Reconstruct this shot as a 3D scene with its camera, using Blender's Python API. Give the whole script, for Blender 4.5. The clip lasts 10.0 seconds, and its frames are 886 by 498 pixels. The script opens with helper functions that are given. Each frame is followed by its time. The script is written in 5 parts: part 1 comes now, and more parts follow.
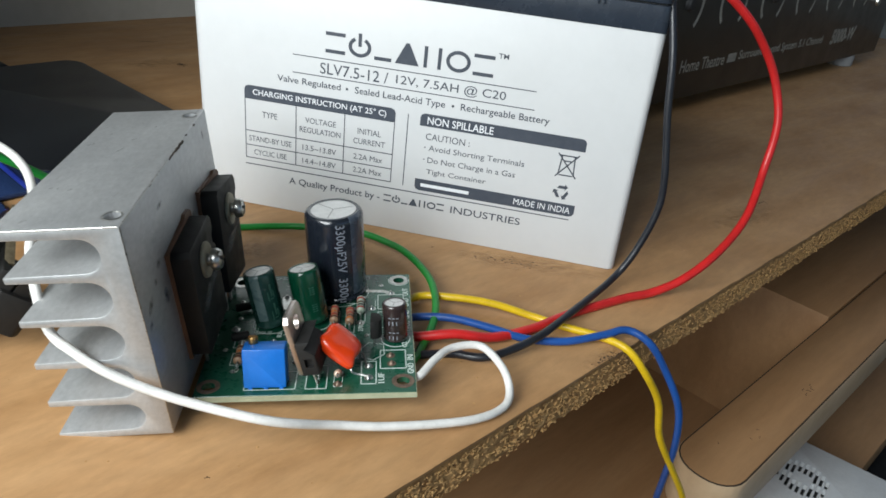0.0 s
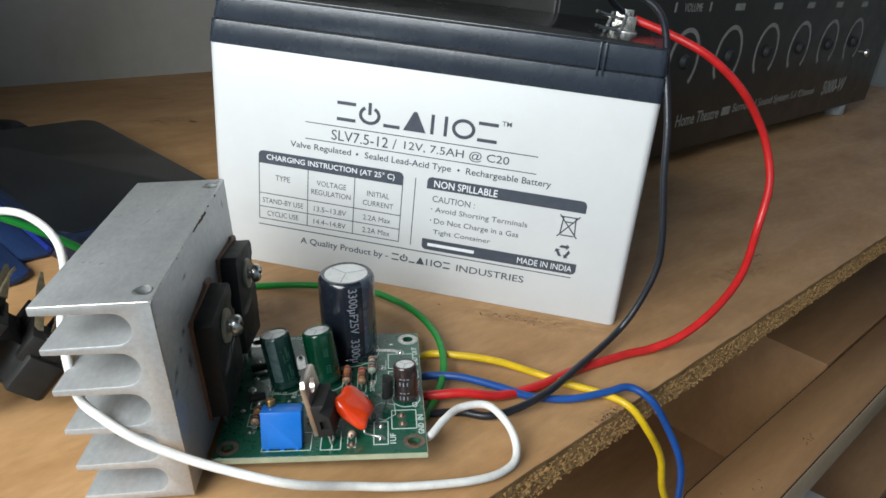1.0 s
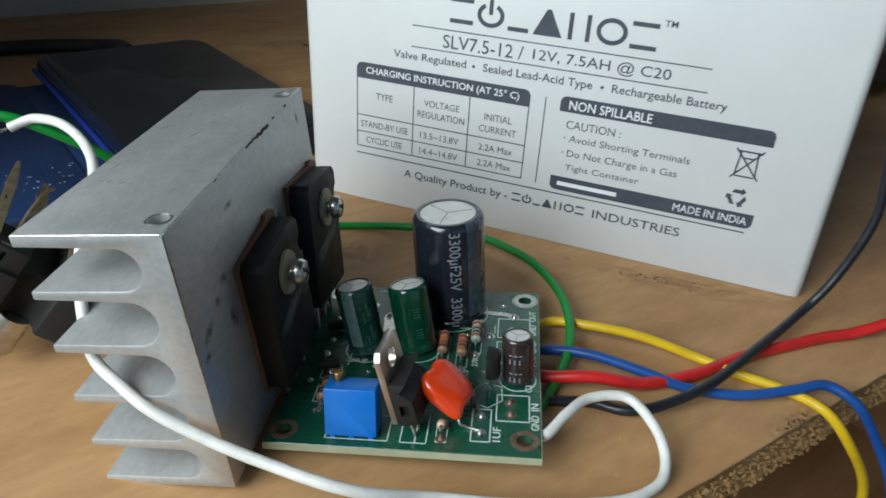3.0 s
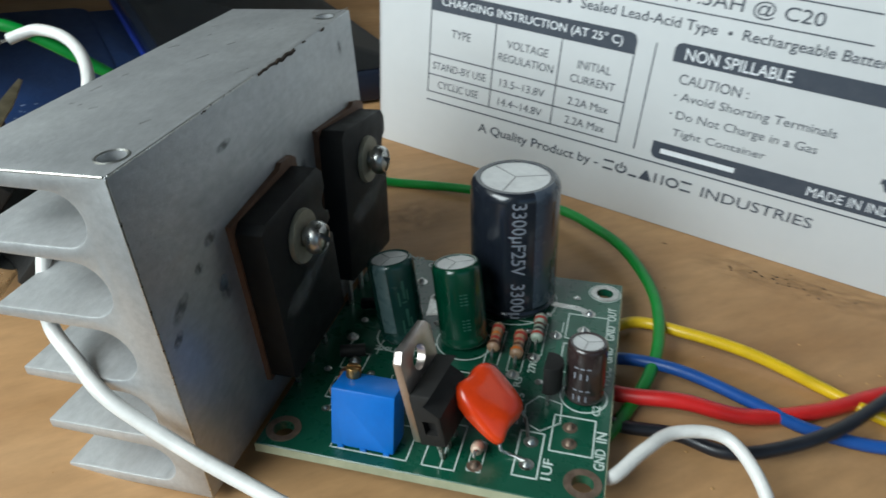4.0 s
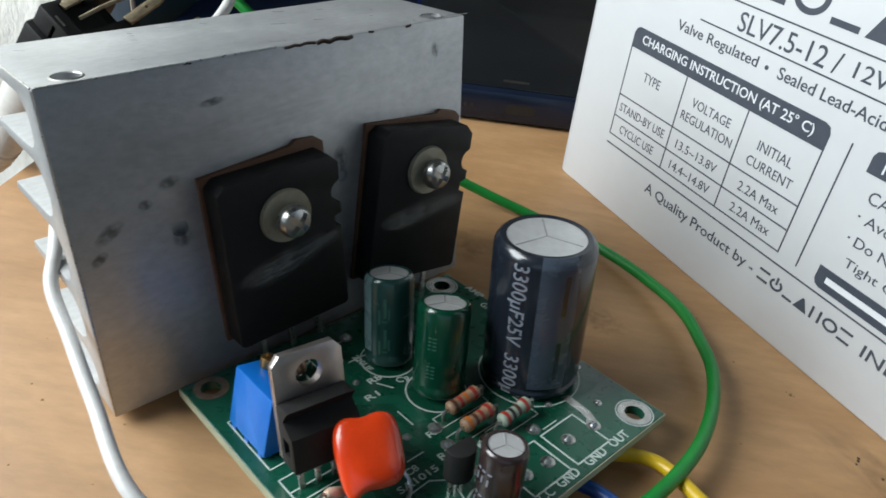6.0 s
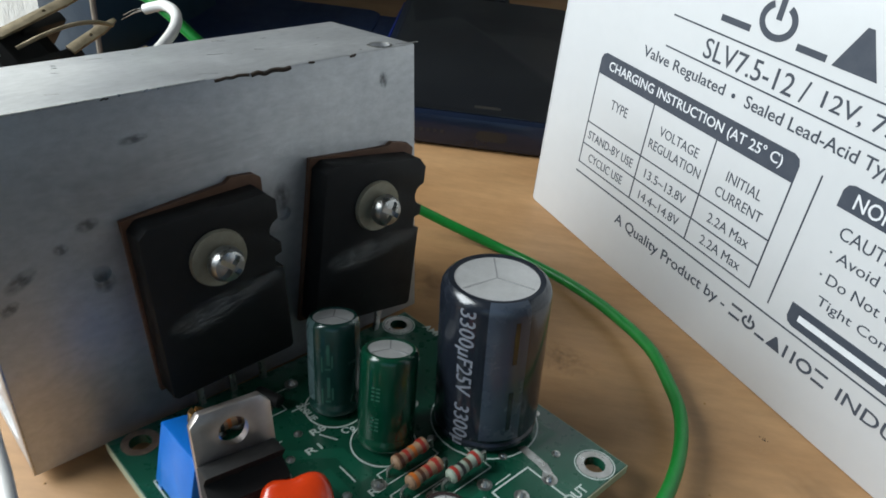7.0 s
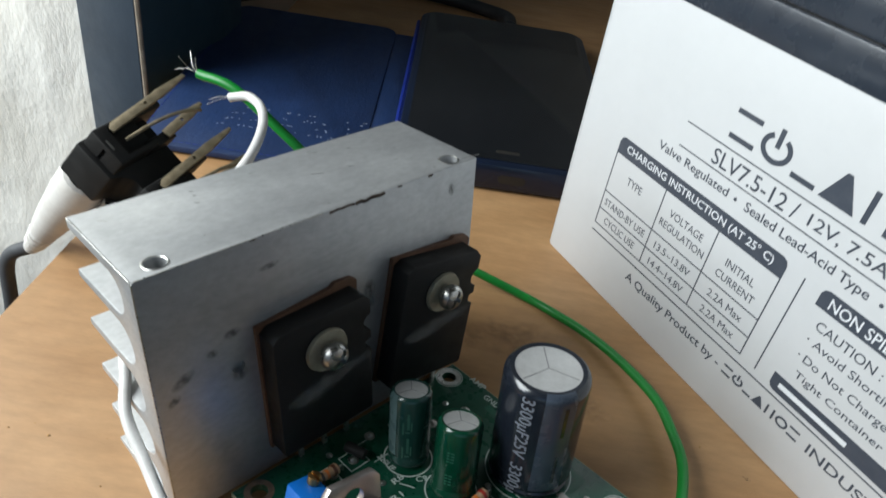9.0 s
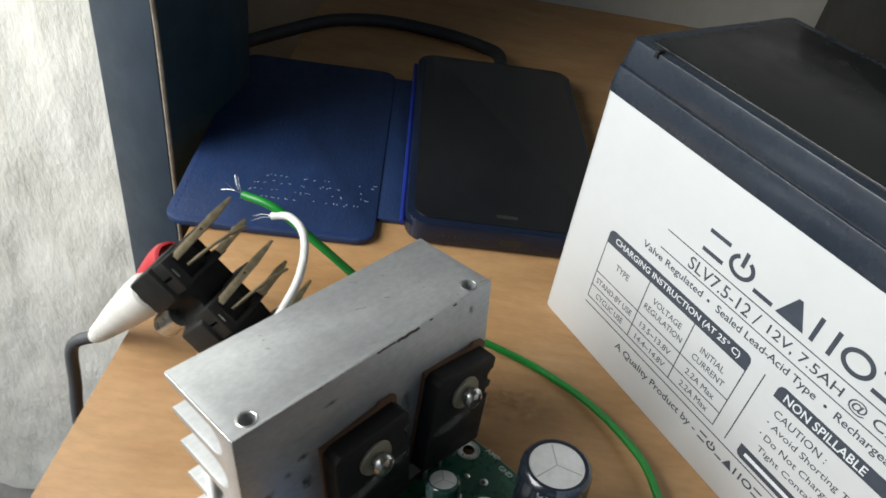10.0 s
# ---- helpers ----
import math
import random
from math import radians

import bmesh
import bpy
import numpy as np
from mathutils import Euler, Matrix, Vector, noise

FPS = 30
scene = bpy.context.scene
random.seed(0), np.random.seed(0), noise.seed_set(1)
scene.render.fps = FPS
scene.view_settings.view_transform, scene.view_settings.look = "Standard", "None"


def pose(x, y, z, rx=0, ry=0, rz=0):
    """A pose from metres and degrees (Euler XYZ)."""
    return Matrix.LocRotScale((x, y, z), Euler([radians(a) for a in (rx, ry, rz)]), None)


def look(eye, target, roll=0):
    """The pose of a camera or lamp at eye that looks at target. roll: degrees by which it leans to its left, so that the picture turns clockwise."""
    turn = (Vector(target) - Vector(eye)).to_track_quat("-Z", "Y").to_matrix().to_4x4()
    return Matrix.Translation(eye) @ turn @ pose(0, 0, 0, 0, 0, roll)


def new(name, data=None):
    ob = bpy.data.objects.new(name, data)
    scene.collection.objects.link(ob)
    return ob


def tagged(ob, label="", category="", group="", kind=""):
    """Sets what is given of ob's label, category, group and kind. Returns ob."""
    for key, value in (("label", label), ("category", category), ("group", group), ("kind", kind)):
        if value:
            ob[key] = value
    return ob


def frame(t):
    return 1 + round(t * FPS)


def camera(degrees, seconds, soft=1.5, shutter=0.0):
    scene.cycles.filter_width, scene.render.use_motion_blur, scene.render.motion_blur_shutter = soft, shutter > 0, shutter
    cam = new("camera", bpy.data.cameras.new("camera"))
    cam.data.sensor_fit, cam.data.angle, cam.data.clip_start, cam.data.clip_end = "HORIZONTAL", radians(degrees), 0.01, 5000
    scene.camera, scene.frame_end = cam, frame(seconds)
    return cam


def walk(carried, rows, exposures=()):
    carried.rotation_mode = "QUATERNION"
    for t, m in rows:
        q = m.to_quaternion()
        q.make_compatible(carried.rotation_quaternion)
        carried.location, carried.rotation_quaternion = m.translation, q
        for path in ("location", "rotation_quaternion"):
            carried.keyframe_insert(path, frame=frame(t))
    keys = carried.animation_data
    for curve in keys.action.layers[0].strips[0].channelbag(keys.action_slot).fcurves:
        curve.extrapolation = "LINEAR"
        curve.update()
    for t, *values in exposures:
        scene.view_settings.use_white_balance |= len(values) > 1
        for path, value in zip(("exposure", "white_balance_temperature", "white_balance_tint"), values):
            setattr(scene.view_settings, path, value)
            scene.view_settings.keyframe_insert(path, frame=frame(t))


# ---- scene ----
# ---- camera ----
cam = camera(62.64, 10.0, soft=1.6, shutter=0.4)
ROWS = [
    (0, (0.1257, -0.2283, 0.1187), (0.0859, 0.0337, -0.0219), 6.58),
    (0.5, (0.1230, -0.2356, 0.1235), (0.0839, 0.0289, -0.0125), 6.74),
    (1, (0.1237, -0.2339, 0.1286), (0.0809, 0.0348, 0.0022), 6.09),
    (1.5, (0.1210, -0.2342, 0.1215), (0.0704, 0.0293, -0.0127), 7.57),
    (2, (0.1186, -0.2195, 0.1169), (0.0518, 0.0401, -0.0176), 5.98),
    (2.2, (0.1200, -0.2145, 0.1166), (0.0508, 0.0418, -0.0232), 5.47),
    (3.3, (0.1142, -0.1815, 0.0998), (0.0179, 0.0585, -0.0523), 4.01),
    (3.5, (0.1125, -0.1755, 0.0974), (0.0136, 0.0608, -0.0587), 4.87),
    (4, (0.1122, -0.1622, 0.0908), (-0.0071, 0.0586, -0.0736), 4.06),
    (4.5, (0.1162, -0.1467, 0.0864), (-0.0464, 0.0399, -0.0832), 3.37),
    (5, (0.1224, -0.1379, 0.0790), (-0.0694, 0.0081, -0.0996), 5.55),
    (5.5, (0.1395, -0.1329, 0.0925), (-0.0748, -0.0098, -0.0776), 6.33),
    (6, (0.1411, -0.1158, 0.0904), (-0.0731, 0.0099, -0.0778), 7.38),
    (6.2, (0.1416, -0.1142, 0.0903), (-0.0752, 0.0091, -0.0765), 7.28),
    (7.3, (0.1335, -0.1041, 0.0903), (-0.0840, 0.0256, -0.0706), 7.02),
    (7.5, (0.1303, -0.1073, 0.0899), (-0.0833, 0.0238, -0.0750), 7.79),
    (8, (0.1284, -0.1150, 0.0932), (-0.0812, 0.0179, -0.0753), 9.02),
    (8.5, (0.1330, -0.1184, 0.1068), (-0.0722, 0.0170, -0.0651), 10.07),
    (9, (0.1344, -0.1269, 0.1232), (-0.0666, 0.0084, -0.0536), 10.16),
    (9.5, (0.1316, -0.1290, 0.1425), (-0.0667, 0.0091, -0.0352), 10.37),
    (10, (0.1265, -0.1396, 0.1663), (-0.0603, -0.0016, -0.0237), 10.25),
]
EXPOSURES = [
    (0.0, 0.10, 6400, 5), (1.0, 0.15, 6400, 5), (2.0, 0.02, 6350, 4), (3.5, -0.23, 6150, 0), (4.0, -0.13, 6150, 0), (4.5, 0.02, 6200, 1), (5.0, 0.15, 6250, 2),
    (5.5, 0.27, 6250, 5), (6.0, 0.12, 6250, 5), (7.5, 0.07, 6250, 5), (8.0, 0.14, 6250, 5), (8.5, 0.02, 6300, 5), (9.5, 0.02, 6400, 5), (10.0, 0.07, 6650, 6),
]
walk(cam, [(t, look(*r)) for t, *r in ROWS], EXPOSURES)

# ---- daylight ----
world = bpy.data.worlds.new("sky")
scene.world = world
world.use_nodes = True
wn = world.node_tree
sky = wn.nodes.new("ShaderNodeTexSky")
sky.sky_type, sky.sun_disc = "NISHITA", False
sky.sun_elevation, sky.sun_rotation = radians(48), radians(215)
wn.links.new(sky.outputs["Color"], wn.nodes["Background"].inputs["Color"])
wn.nodes["Background"].inputs["Strength"].default_value = 0.10


def daylight(name, eye, target, width, height, power, colour):
    lamp = bpy.data.lights.new(name, "AREA")
    lamp.shape, lamp.size, lamp.size_y, lamp.energy, lamp.color = "RECTANGLE", width, height, power, colour
    ob = new(name, lamp)
    ob.matrix_world = look(eye, target)
    return ob


daylight("window_daylight", (-0.13, -0.50, 0.32), (0.04, -0.08, 0.0), 0.38, 0.34, 5.4, (0.97, 0.985, 1.0))
# Weak fill lamp added high on the far side, its source out of view.
daylight("far_fill_light", (1.0, 0.9, 1.5), (0.0, -0.1, 0.0), 0.9, 0.7, 0.95, (0.95, 0.98, 1.0))


# ---- materials ----
def rgba(c):
    return (*c, 1.0)


def surface(name, base, alt=None, scale=120.0, rough=0.5, rough_to=None, metal=0.0, bump=0.0, bump_scale=900.0, stretch=(1, 1, 1),
            stain=None, stain_scale=60.0, stain_from=0.62, coat=0.0, spec=0.5, fine=None, island=0.0, relief=0.0004):
    """Base colour varied at two scales, uneven gloss, fine relief, and stains of their own shape."""
    m = bpy.data.materials.new(name)
    m.use_nodes = True
    t = m.node_tree
    b = t.nodes["Principled BSDF"]
    b.inputs["Metallic"].default_value = metal
    b.inputs["Coat Weight"].default_value = coat
    b.inputs["Coat Roughness"].default_value = 0.15
    b.inputs["Specular IOR Level"].default_value = spec
    tc, mp = t.nodes.new("ShaderNodeTexCoord"), t.nodes.new("ShaderNodeMapping")
    mp.inputs["Scale"].default_value = stretch
    t.links.new(tc.outputs["Object"], mp.inputs["Vector"])

    def noise_at(sc, detail, rough_=0.6):
        n = t.nodes.new("ShaderNodeTexNoise")
        n.inputs["Scale"].default_value, n.inputs["Detail"].default_value, n.inputs["Roughness"].default_value = sc, detail, rough_
        t.links.new(mp.outputs["Vector"], n.inputs["Vector"])
        return n.outputs["Fac"]

    def ramp(fac, lo, hi, c0, c1):
        r = t.nodes.new("ShaderNodeValToRGB")
        r.color_ramp.elements[0].position, r.color_ramp.elements[1].position = lo, hi
        r.color_ramp.elements[0].color, r.color_ramp.elements[1].color = rgba(c0), rgba(c1)
        t.links.new(fac, r.inputs["Fac"])
        return r.outputs["Color"]

    def mix(fac, a, c, blend="MIX"):
        n = t.nodes.new("ShaderNodeMix")
        n.data_type, n.blend_type = "RGBA", blend
        for key, v in (("Factor", fac), ("A", a), ("B", c)):
            s = [i for i in n.inputs if i.name == key and (i.type == "RGBA" or key == "Factor" and i.type == "VALUE")][0]
            if hasattr(v, "links"):
                t.links.new(v, s)
            else:
                s.default_value = v if key == "Factor" else rgba(v)
        return [o for o in n.outputs if o.type == "RGBA"][0]

    alt = alt or tuple(0.86 * c for c in base)
    big = noise_at(scale, 4)
    colour = ramp(big, 0.32, 0.68, base, alt)
    grain = noise_at(scale * 9, 5, 0.7)
    f = fine if fine is not None else 0.10
    colour = mix(1.0, colour, ramp(grain, 0.25, 0.75, (1 - f,) * 3, (1.0,) * 3), "MULTIPLY")
    if stain:
        colour = mix(ramp(noise_at(stain_scale, 6, 0.65), stain_from, stain_from + 0.06, (0, 0, 0), (1, 1, 1)), colour, stain)
    if island:
        info = t.nodes.new("ShaderNodeObjectInfo")
        colour = mix(1.0, colour, ramp(info.outputs["Random"], 0, 1, (1 - island,) * 3, (1,) * 3), "MULTIPLY")
    t.links.new(colour, b.inputs["Base Color"])
    hi = rough_to if rough_to is not None else min(1.0, rough + 0.12)
    t.links.new(ramp(noise_at(scale * 2.3, 5), 0.3, 0.7, (rough,) * 3, (hi,) * 3), b.inputs["Roughness"])
    if bump:
        bp = t.nodes.new("ShaderNodeBump")
        bp.inputs["Strength"].default_value, bp.inputs["Distance"].default_value = bump, relief
        t.links.new(noise_at(bump_scale, 6, 0.65), bp.inputs["Height"])
        t.links.new(bp.outputs["Normal"], b.inputs["Normal"])
    return m


TABLE_WOOD = surface("table_wood", (0.54, 0.318, 0.148), (0.385, 0.205, 0.083), scale=26, rough=0.40, rough_to=0.58, bump=0.12, bump_scale=300,
                     stretch=(0.5, 1.5, 1), stain=(0.24, 0.135, 0.07), stain_scale=40, stain_from=0.70, fine=0.26)
CHIPBOARD = surface("chipboard", (0.66, 0.40, 0.165), (0.42, 0.225, 0.085), scale=170, rough=0.85, bump=0.9, bump_scale=420, fine=0.45,
                    stain=(0.12, 0.06, 0.025), stain_scale=420, stain_from=0.61)
CHIP = surface("chip", (0.78, 0.48, 0.20), (0.52, 0.29, 0.105), scale=400, rough=0.85, island=0.45)
SHELF_WOOD = surface("shelf_wood", (0.44, 0.25, 0.115), (0.34, 0.18, 0.075), scale=24, rough=0.5, bump=0.15, bump_scale=300, stretch=(0.3, 1.6, 1),
                     stain=(0.10, 0.055, 0.03), stain_scale=70, stain_from=0.72, fine=0.18)
SHELF_EDGE = surface("shelf_edge", (0.60, 0.44, 0.28), (0.52, 0.36, 0.21), scale=40, rough=0.5, fine=0.1)
PLASTER = surface("plaster", (0.92, 0.90, 0.84), (0.82, 0.79, 0.71), scale=38, rough=0.85, bump=0.8, relief=0.0014, bump_scale=170, stretch=(1, 1, 0.45),
                  stain=(0.56, 0.50, 0.40), stain_scale=45, stain_from=0.68, fine=0.14)
BACK_PAINT = surface("back_paint", (0.55, 0.54, 0.50), (0.44, 0.42, 0.37), scale=12, rough=0.8, bump=0.3, bump_scale=90, stain=(0.30, 0.25, 0.18),
                     stain_scale=9, stain_from=0.66)
ROOM_PAINT = surface("room_paint", (0.62, 0.61, 0.58), (0.5, 0.49, 0.46), scale=2, rough=0.85, bump=0.2, bump_scale=40)
NAVY_PAINT = surface("navy_paint", (0.034, 0.048, 0.068), (0.025, 0.036, 0.052), scale=60, rough=0.4, bump=0.25, bump_scale=200)
TEAL_PAINT = surface("teal_paint", (0.026, 0.060, 0.080), (0.019, 0.046, 0.064), scale=50, rough=0.45, bump=0.25, bump_scale=200)
BARE_EDGE = surface("bare_edge", (0.35, 0.30, 0.24), (0.2, 0.16, 0.12), scale=150, rough=0.7)
WHITE_CASE = surface("white_case", (0.585, 0.595, 0.60), (0.555, 0.565, 0.57), scale=30, rough=0.30, rough_to=0.42, bump=0.06, bump_scale=900, fine=0.03,
                     stain=(0.54, 0.53, 0.50), stain_scale=45, stain_from=0.76)
NAVY_LID = surface("navy_lid", (0.028, 0.037, 0.052), (0.022, 0.029, 0.042), scale=60, rough=0.22, rough_to=0.34, bump=0.08, bump_scale=800,
                   stain=(0.10, 0.10, 0.11), stain_scale=120, stain_from=0.74)
GLOSS_BLACK = surface("gloss_black", (0.012, 0.013, 0.015), (0.02, 0.021, 0.022), scale=40, rough=0.12, rough_to=0.3, fine=0.3)
PRINT_NAVY = surface("print_navy", (0.045, 0.055, 0.075), (0.060, 0.070, 0.090), scale=300, rough=0.4)
PRINT_WHITE = surface("print_white", (0.78, 0.80, 0.82), (0.70, 0.72, 0.74), scale=300, rough=0.4)
ALUMINIUM = surface("aluminium", (0.575, 0.585, 0.59), (0.50, 0.51, 0.52), scale=90, rough=0.38, rough_to=0.48, metal=0.66, bump=0.2, bump_scale=700,
                    stretch=(1, 0.55, 1), stain=(0.33, 0.33, 0.33), stain_scale=150, stain_from=0.68, fine=0.24)
SOLDER_MASK = surface("solder_mask", (0.006, 0.062, 0.034), (0.010, 0.085, 0.048), scale=150, rough=0.24, rough_to=0.34, coat=0.2, fine=0.12)
FIBREGLASS = surface("fibreglass", (0.42, 0.44, 0.30), (0.34, 0.36, 0.24), scale=300, rough=0.6)
TRACK = surface("track", (0.009, 0.095, 0.053), (0.012, 0.110, 0.062), scale=200, rough=0.26)
SILK = surface("silk", (0.66, 0.72, 0.68), (0.50, 0.58, 0.53), scale=700, rough=0.5)
TIN = surface("tin", (0.62, 0.62, 0.60), (0.42, 0.41, 0.38), scale=500, rough=0.22, rough_to=0.42, metal=1.0, bump=0.2)
CHROME = surface("chrome", (0.62, 0.62, 0.60), (0.44, 0.44, 0.42), scale=300, rough=0.24, rough_to=0.4, metal=1.0)
NICKEL = surface("nickel", (0.66, 0.60, 0.56), (0.55, 0.48, 0.44), scale=150, rough=0.3, rough_to=0.42, metal=1.0, bump=0.1)
DULL_PRONG = surface("dull_prong", (0.36, 0.30, 0.20), (0.20, 0.16, 0.10), scale=400, rough=0.45, metal=0.7)
COPPER_PAD = surface("copper_pad", (0.28, 0.20, 0.15), (0.16, 0.11, 0.08), scale=600, rough=0.4, metal=0.6)
EPOXY = surface("epoxy", (0.011, 0.011, 0.0108), (0.017, 0.016, 0.015), scale=110, rough=0.5, rough_to=0.68, spec=0.32, bump=0.12, bump_scale=1500, fine=0.2)
SCUFF = surface("scuff", (0.17, 0.17, 0.165), (0.09, 0.09, 0.087), scale=500, rough=0.6, fine=0.4)
MICA = surface("mica", (0.20, 0.098, 0.052), (0.13, 0.062, 0.033), scale=200, rough=0.5)
WASHER = surface("washer", (0.38, 0.35, 0.26), (0.29, 0.26, 0.19), scale=400, rough=0.45, metal=0.2)
SLEEVE_NAVY = surface("sleeve_navy", (0.010, 0.013, 0.020), (0.016, 0.020, 0.028), scale=90, rough=0.16, rough_to=0.26, coat=0.3, fine=0.1)
STRIPE_BLUE = surface("stripe_blue", (0.062, 0.078, 0.105), (0.050, 0.064, 0.088), scale=90, rough=0.2, coat=0.3, fine=0.08)
SLEEVE_GREEN = surface("sleeve_green", (0.002, 0.040, 0.019), (0.004, 0.055, 0.027), scale=120, rough=0.15, rough_to=0.24, coat=0.3, fine=0.1)
SLEEVE_DARKGREEN = surface("sleeve_darkgreen", (0.010, 0.042, 0.034), (0.014, 0.055, 0.044), scale=120, rough=0.17, coat=0.3, fine=0.1)
STRIPE_TEAL = surface("stripe_teal", (0.11, 0.17, 0.17), (0.085, 0.14, 0.14), scale=120, rough=0.22, coat=0.2)
SLEEVE_BROWN = surface("sleeve_brown", (0.024, 0.016, 0.016), (0.034, 0.022, 0.021), scale=200, rough=0.16, coat=0.3)
PRINT_GREY = surface("print_grey", (0.26, 0.28, 0.32), (0.17, 0.18, 0.21), scale=500, rough=0.4)
PRINT_GREEN = surface("print_green", (0.035, 0.12, 0.085), (0.022, 0.09, 0.06), scale=500, rough=0.4)
CAN_TOP = surface("can_top", (0.74, 0.74, 0.73), (0.62, 0.62, 0.61), scale=400, rough=0.34, rough_to=0.46, metal=0.55, bump=0.1)
SCORE = surface("score", (0.30, 0.30, 0.30), rough=0.5, scale=500)
POT_BLUE = surface("pot_blue", (0.008, 0.135, 0.52), (0.010, 0.16, 0.58), scale=150, rough=0.3, rough_to=0.42, bump=0.08, fine=0.1)
BRASS = surface("brass", (0.58, 0.36, 0.13), (0.36, 0.2, 0.08), scale=500, rough=0.32, metal=1.0)
ORANGE_DIP = surface("orange_dip", (0.72, 0.055, 0.008), (0.62, 0.042, 0.006), scale=160, rough=0.20, rough_to=0.28, coat=0.5, bump=0.05, bump_scale=400)
RES_TAN = surface("res_tan", (0.36, 0.23, 0.14), (0.28, 0.17, 0.10), scale=500, rough=0.35)
BEAD = surface("bead", (0.72, 0.56, 0.44), (0.6, 0.42, 0.3), scale=500, rough=0.2, coat=0.4)
RES_BLUE = surface("res_blue", (0.36, 0.42, 0.34), (0.28, 0.34, 0.27), scale=500, rough=0.35)
BAND = {k: surface("band_" + k, v, rough=0.35, scale=500) for k, v in dict(brown=(0.09, 0.03, 0.014), red=(0.35, 0.03, 0.02), orange=(0.55, 0.15, 0.02), black=(0.015,) * 3).items()}
WIRE = {k: surface("pvc_" + k, v, tuple(0.8 * c for c in v), scale=220, rough=0.3, rough_to=0.45, bump=0.06, fine=0.08) for k, v in dict(
    white=(0.76, 0.75, 0.72), green=(0.010, 0.24, 0.030), red=(0.58, 0.018, 0.018), black=(0.014, 0.016, 0.022), blue=(0.014, 0.075, 0.30), yellow=(0.70, 0.46, 0.010)).items()}
SCREEN = surface("screen", (0.009, 0.010, 0.012), (0.012, 0.013, 0.015), scale=20, rough=0.08, rough_to=0.16, fine=0.2)
PHONE_BLUE = surface("phone_blue", (0.010, 0.016, 0.036), (0.007, 0.012, 0.027), scale=40, rough=0.16, rough_to=0.24)
CASE_BLUE = surface("case_blue", (0.012, 0.036, 0.118), (0.009, 0.026, 0.086), scale=70, rough=0.5, rough_to=0.62, bump=0.5, bump_scale=900, stretch=(1, 0.5, 1), fine=0.25)
CASE_EDGE = surface("case_edge", (0.010, 0.028, 0.24), (0.008, 0.02, 0.18), scale=80, rough=0.4)
CASE_MARK = surface("case_mark", (0.24, 0.29, 0.42), rough=0.5, scale=400)
RUBBER = surface("rubber", (0.014, 0.015, 0.017), (0.022, 0.023, 0.025), scale=150, rough=0.55, bump=0.1)
CABLE_GREY = surface("cable_grey", (0.075, 0.08, 0.085), (0.06, 0.06, 0.065), scale=200, rough=0.5)
PLUG_WHITE = surface("plug_white", (0.74, 0.72, 0.68), (0.64, 0.61, 0.56), scale=120, rough=0.4, stain=(0.5, 0.44, 0.36), stain_scale=160, stain_from=0.66)
PLUG_RED = surface("plug_red", (0.48, 0.03, 0.04), rough=0.4, scale=150)
AMP_BLACK = surface("amp_black", (0.017, 0.018, 0.018), (0.024, 0.024, 0.022), scale=25, rough=0.28, rough_to=0.4, fine=0.2)
AMP_PRINT = surface("amp_print", (0.34, 0.34, 0.31), (0.24, 0.24, 0.22), scale=200, rough=0.5)
FOOT_GREY = surface("foot_grey", (0.34, 0.35, 0.36), rough=0.5, scale=100)
FOOT_DIM = surface("foot_dim", (0.03, 0.028, 0.024), rough=0.4, scale=100)
STEEL_SHEET = surface("steel_sheet", (0.78, 0.80, 0.81), (0.68, 0.70, 0.71), scale=60, rough=0.45, rough_to=0.6, metal=0.2)
DARK = surface("dark", (0.012, 0.012, 0.013), rough=0.6, scale=100)
FLOOR_GREY = surface("floor_grey", (0.05, 0.048, 0.045), (0.035, 0.034, 0.032), scale=9, rough=0.7, bump=0.3, bump_scale=60)
GRIME = surface("grime", (0.045, 0.028, 0.016), (0.02, 0.013, 0.009), scale=500, rough=0.8)


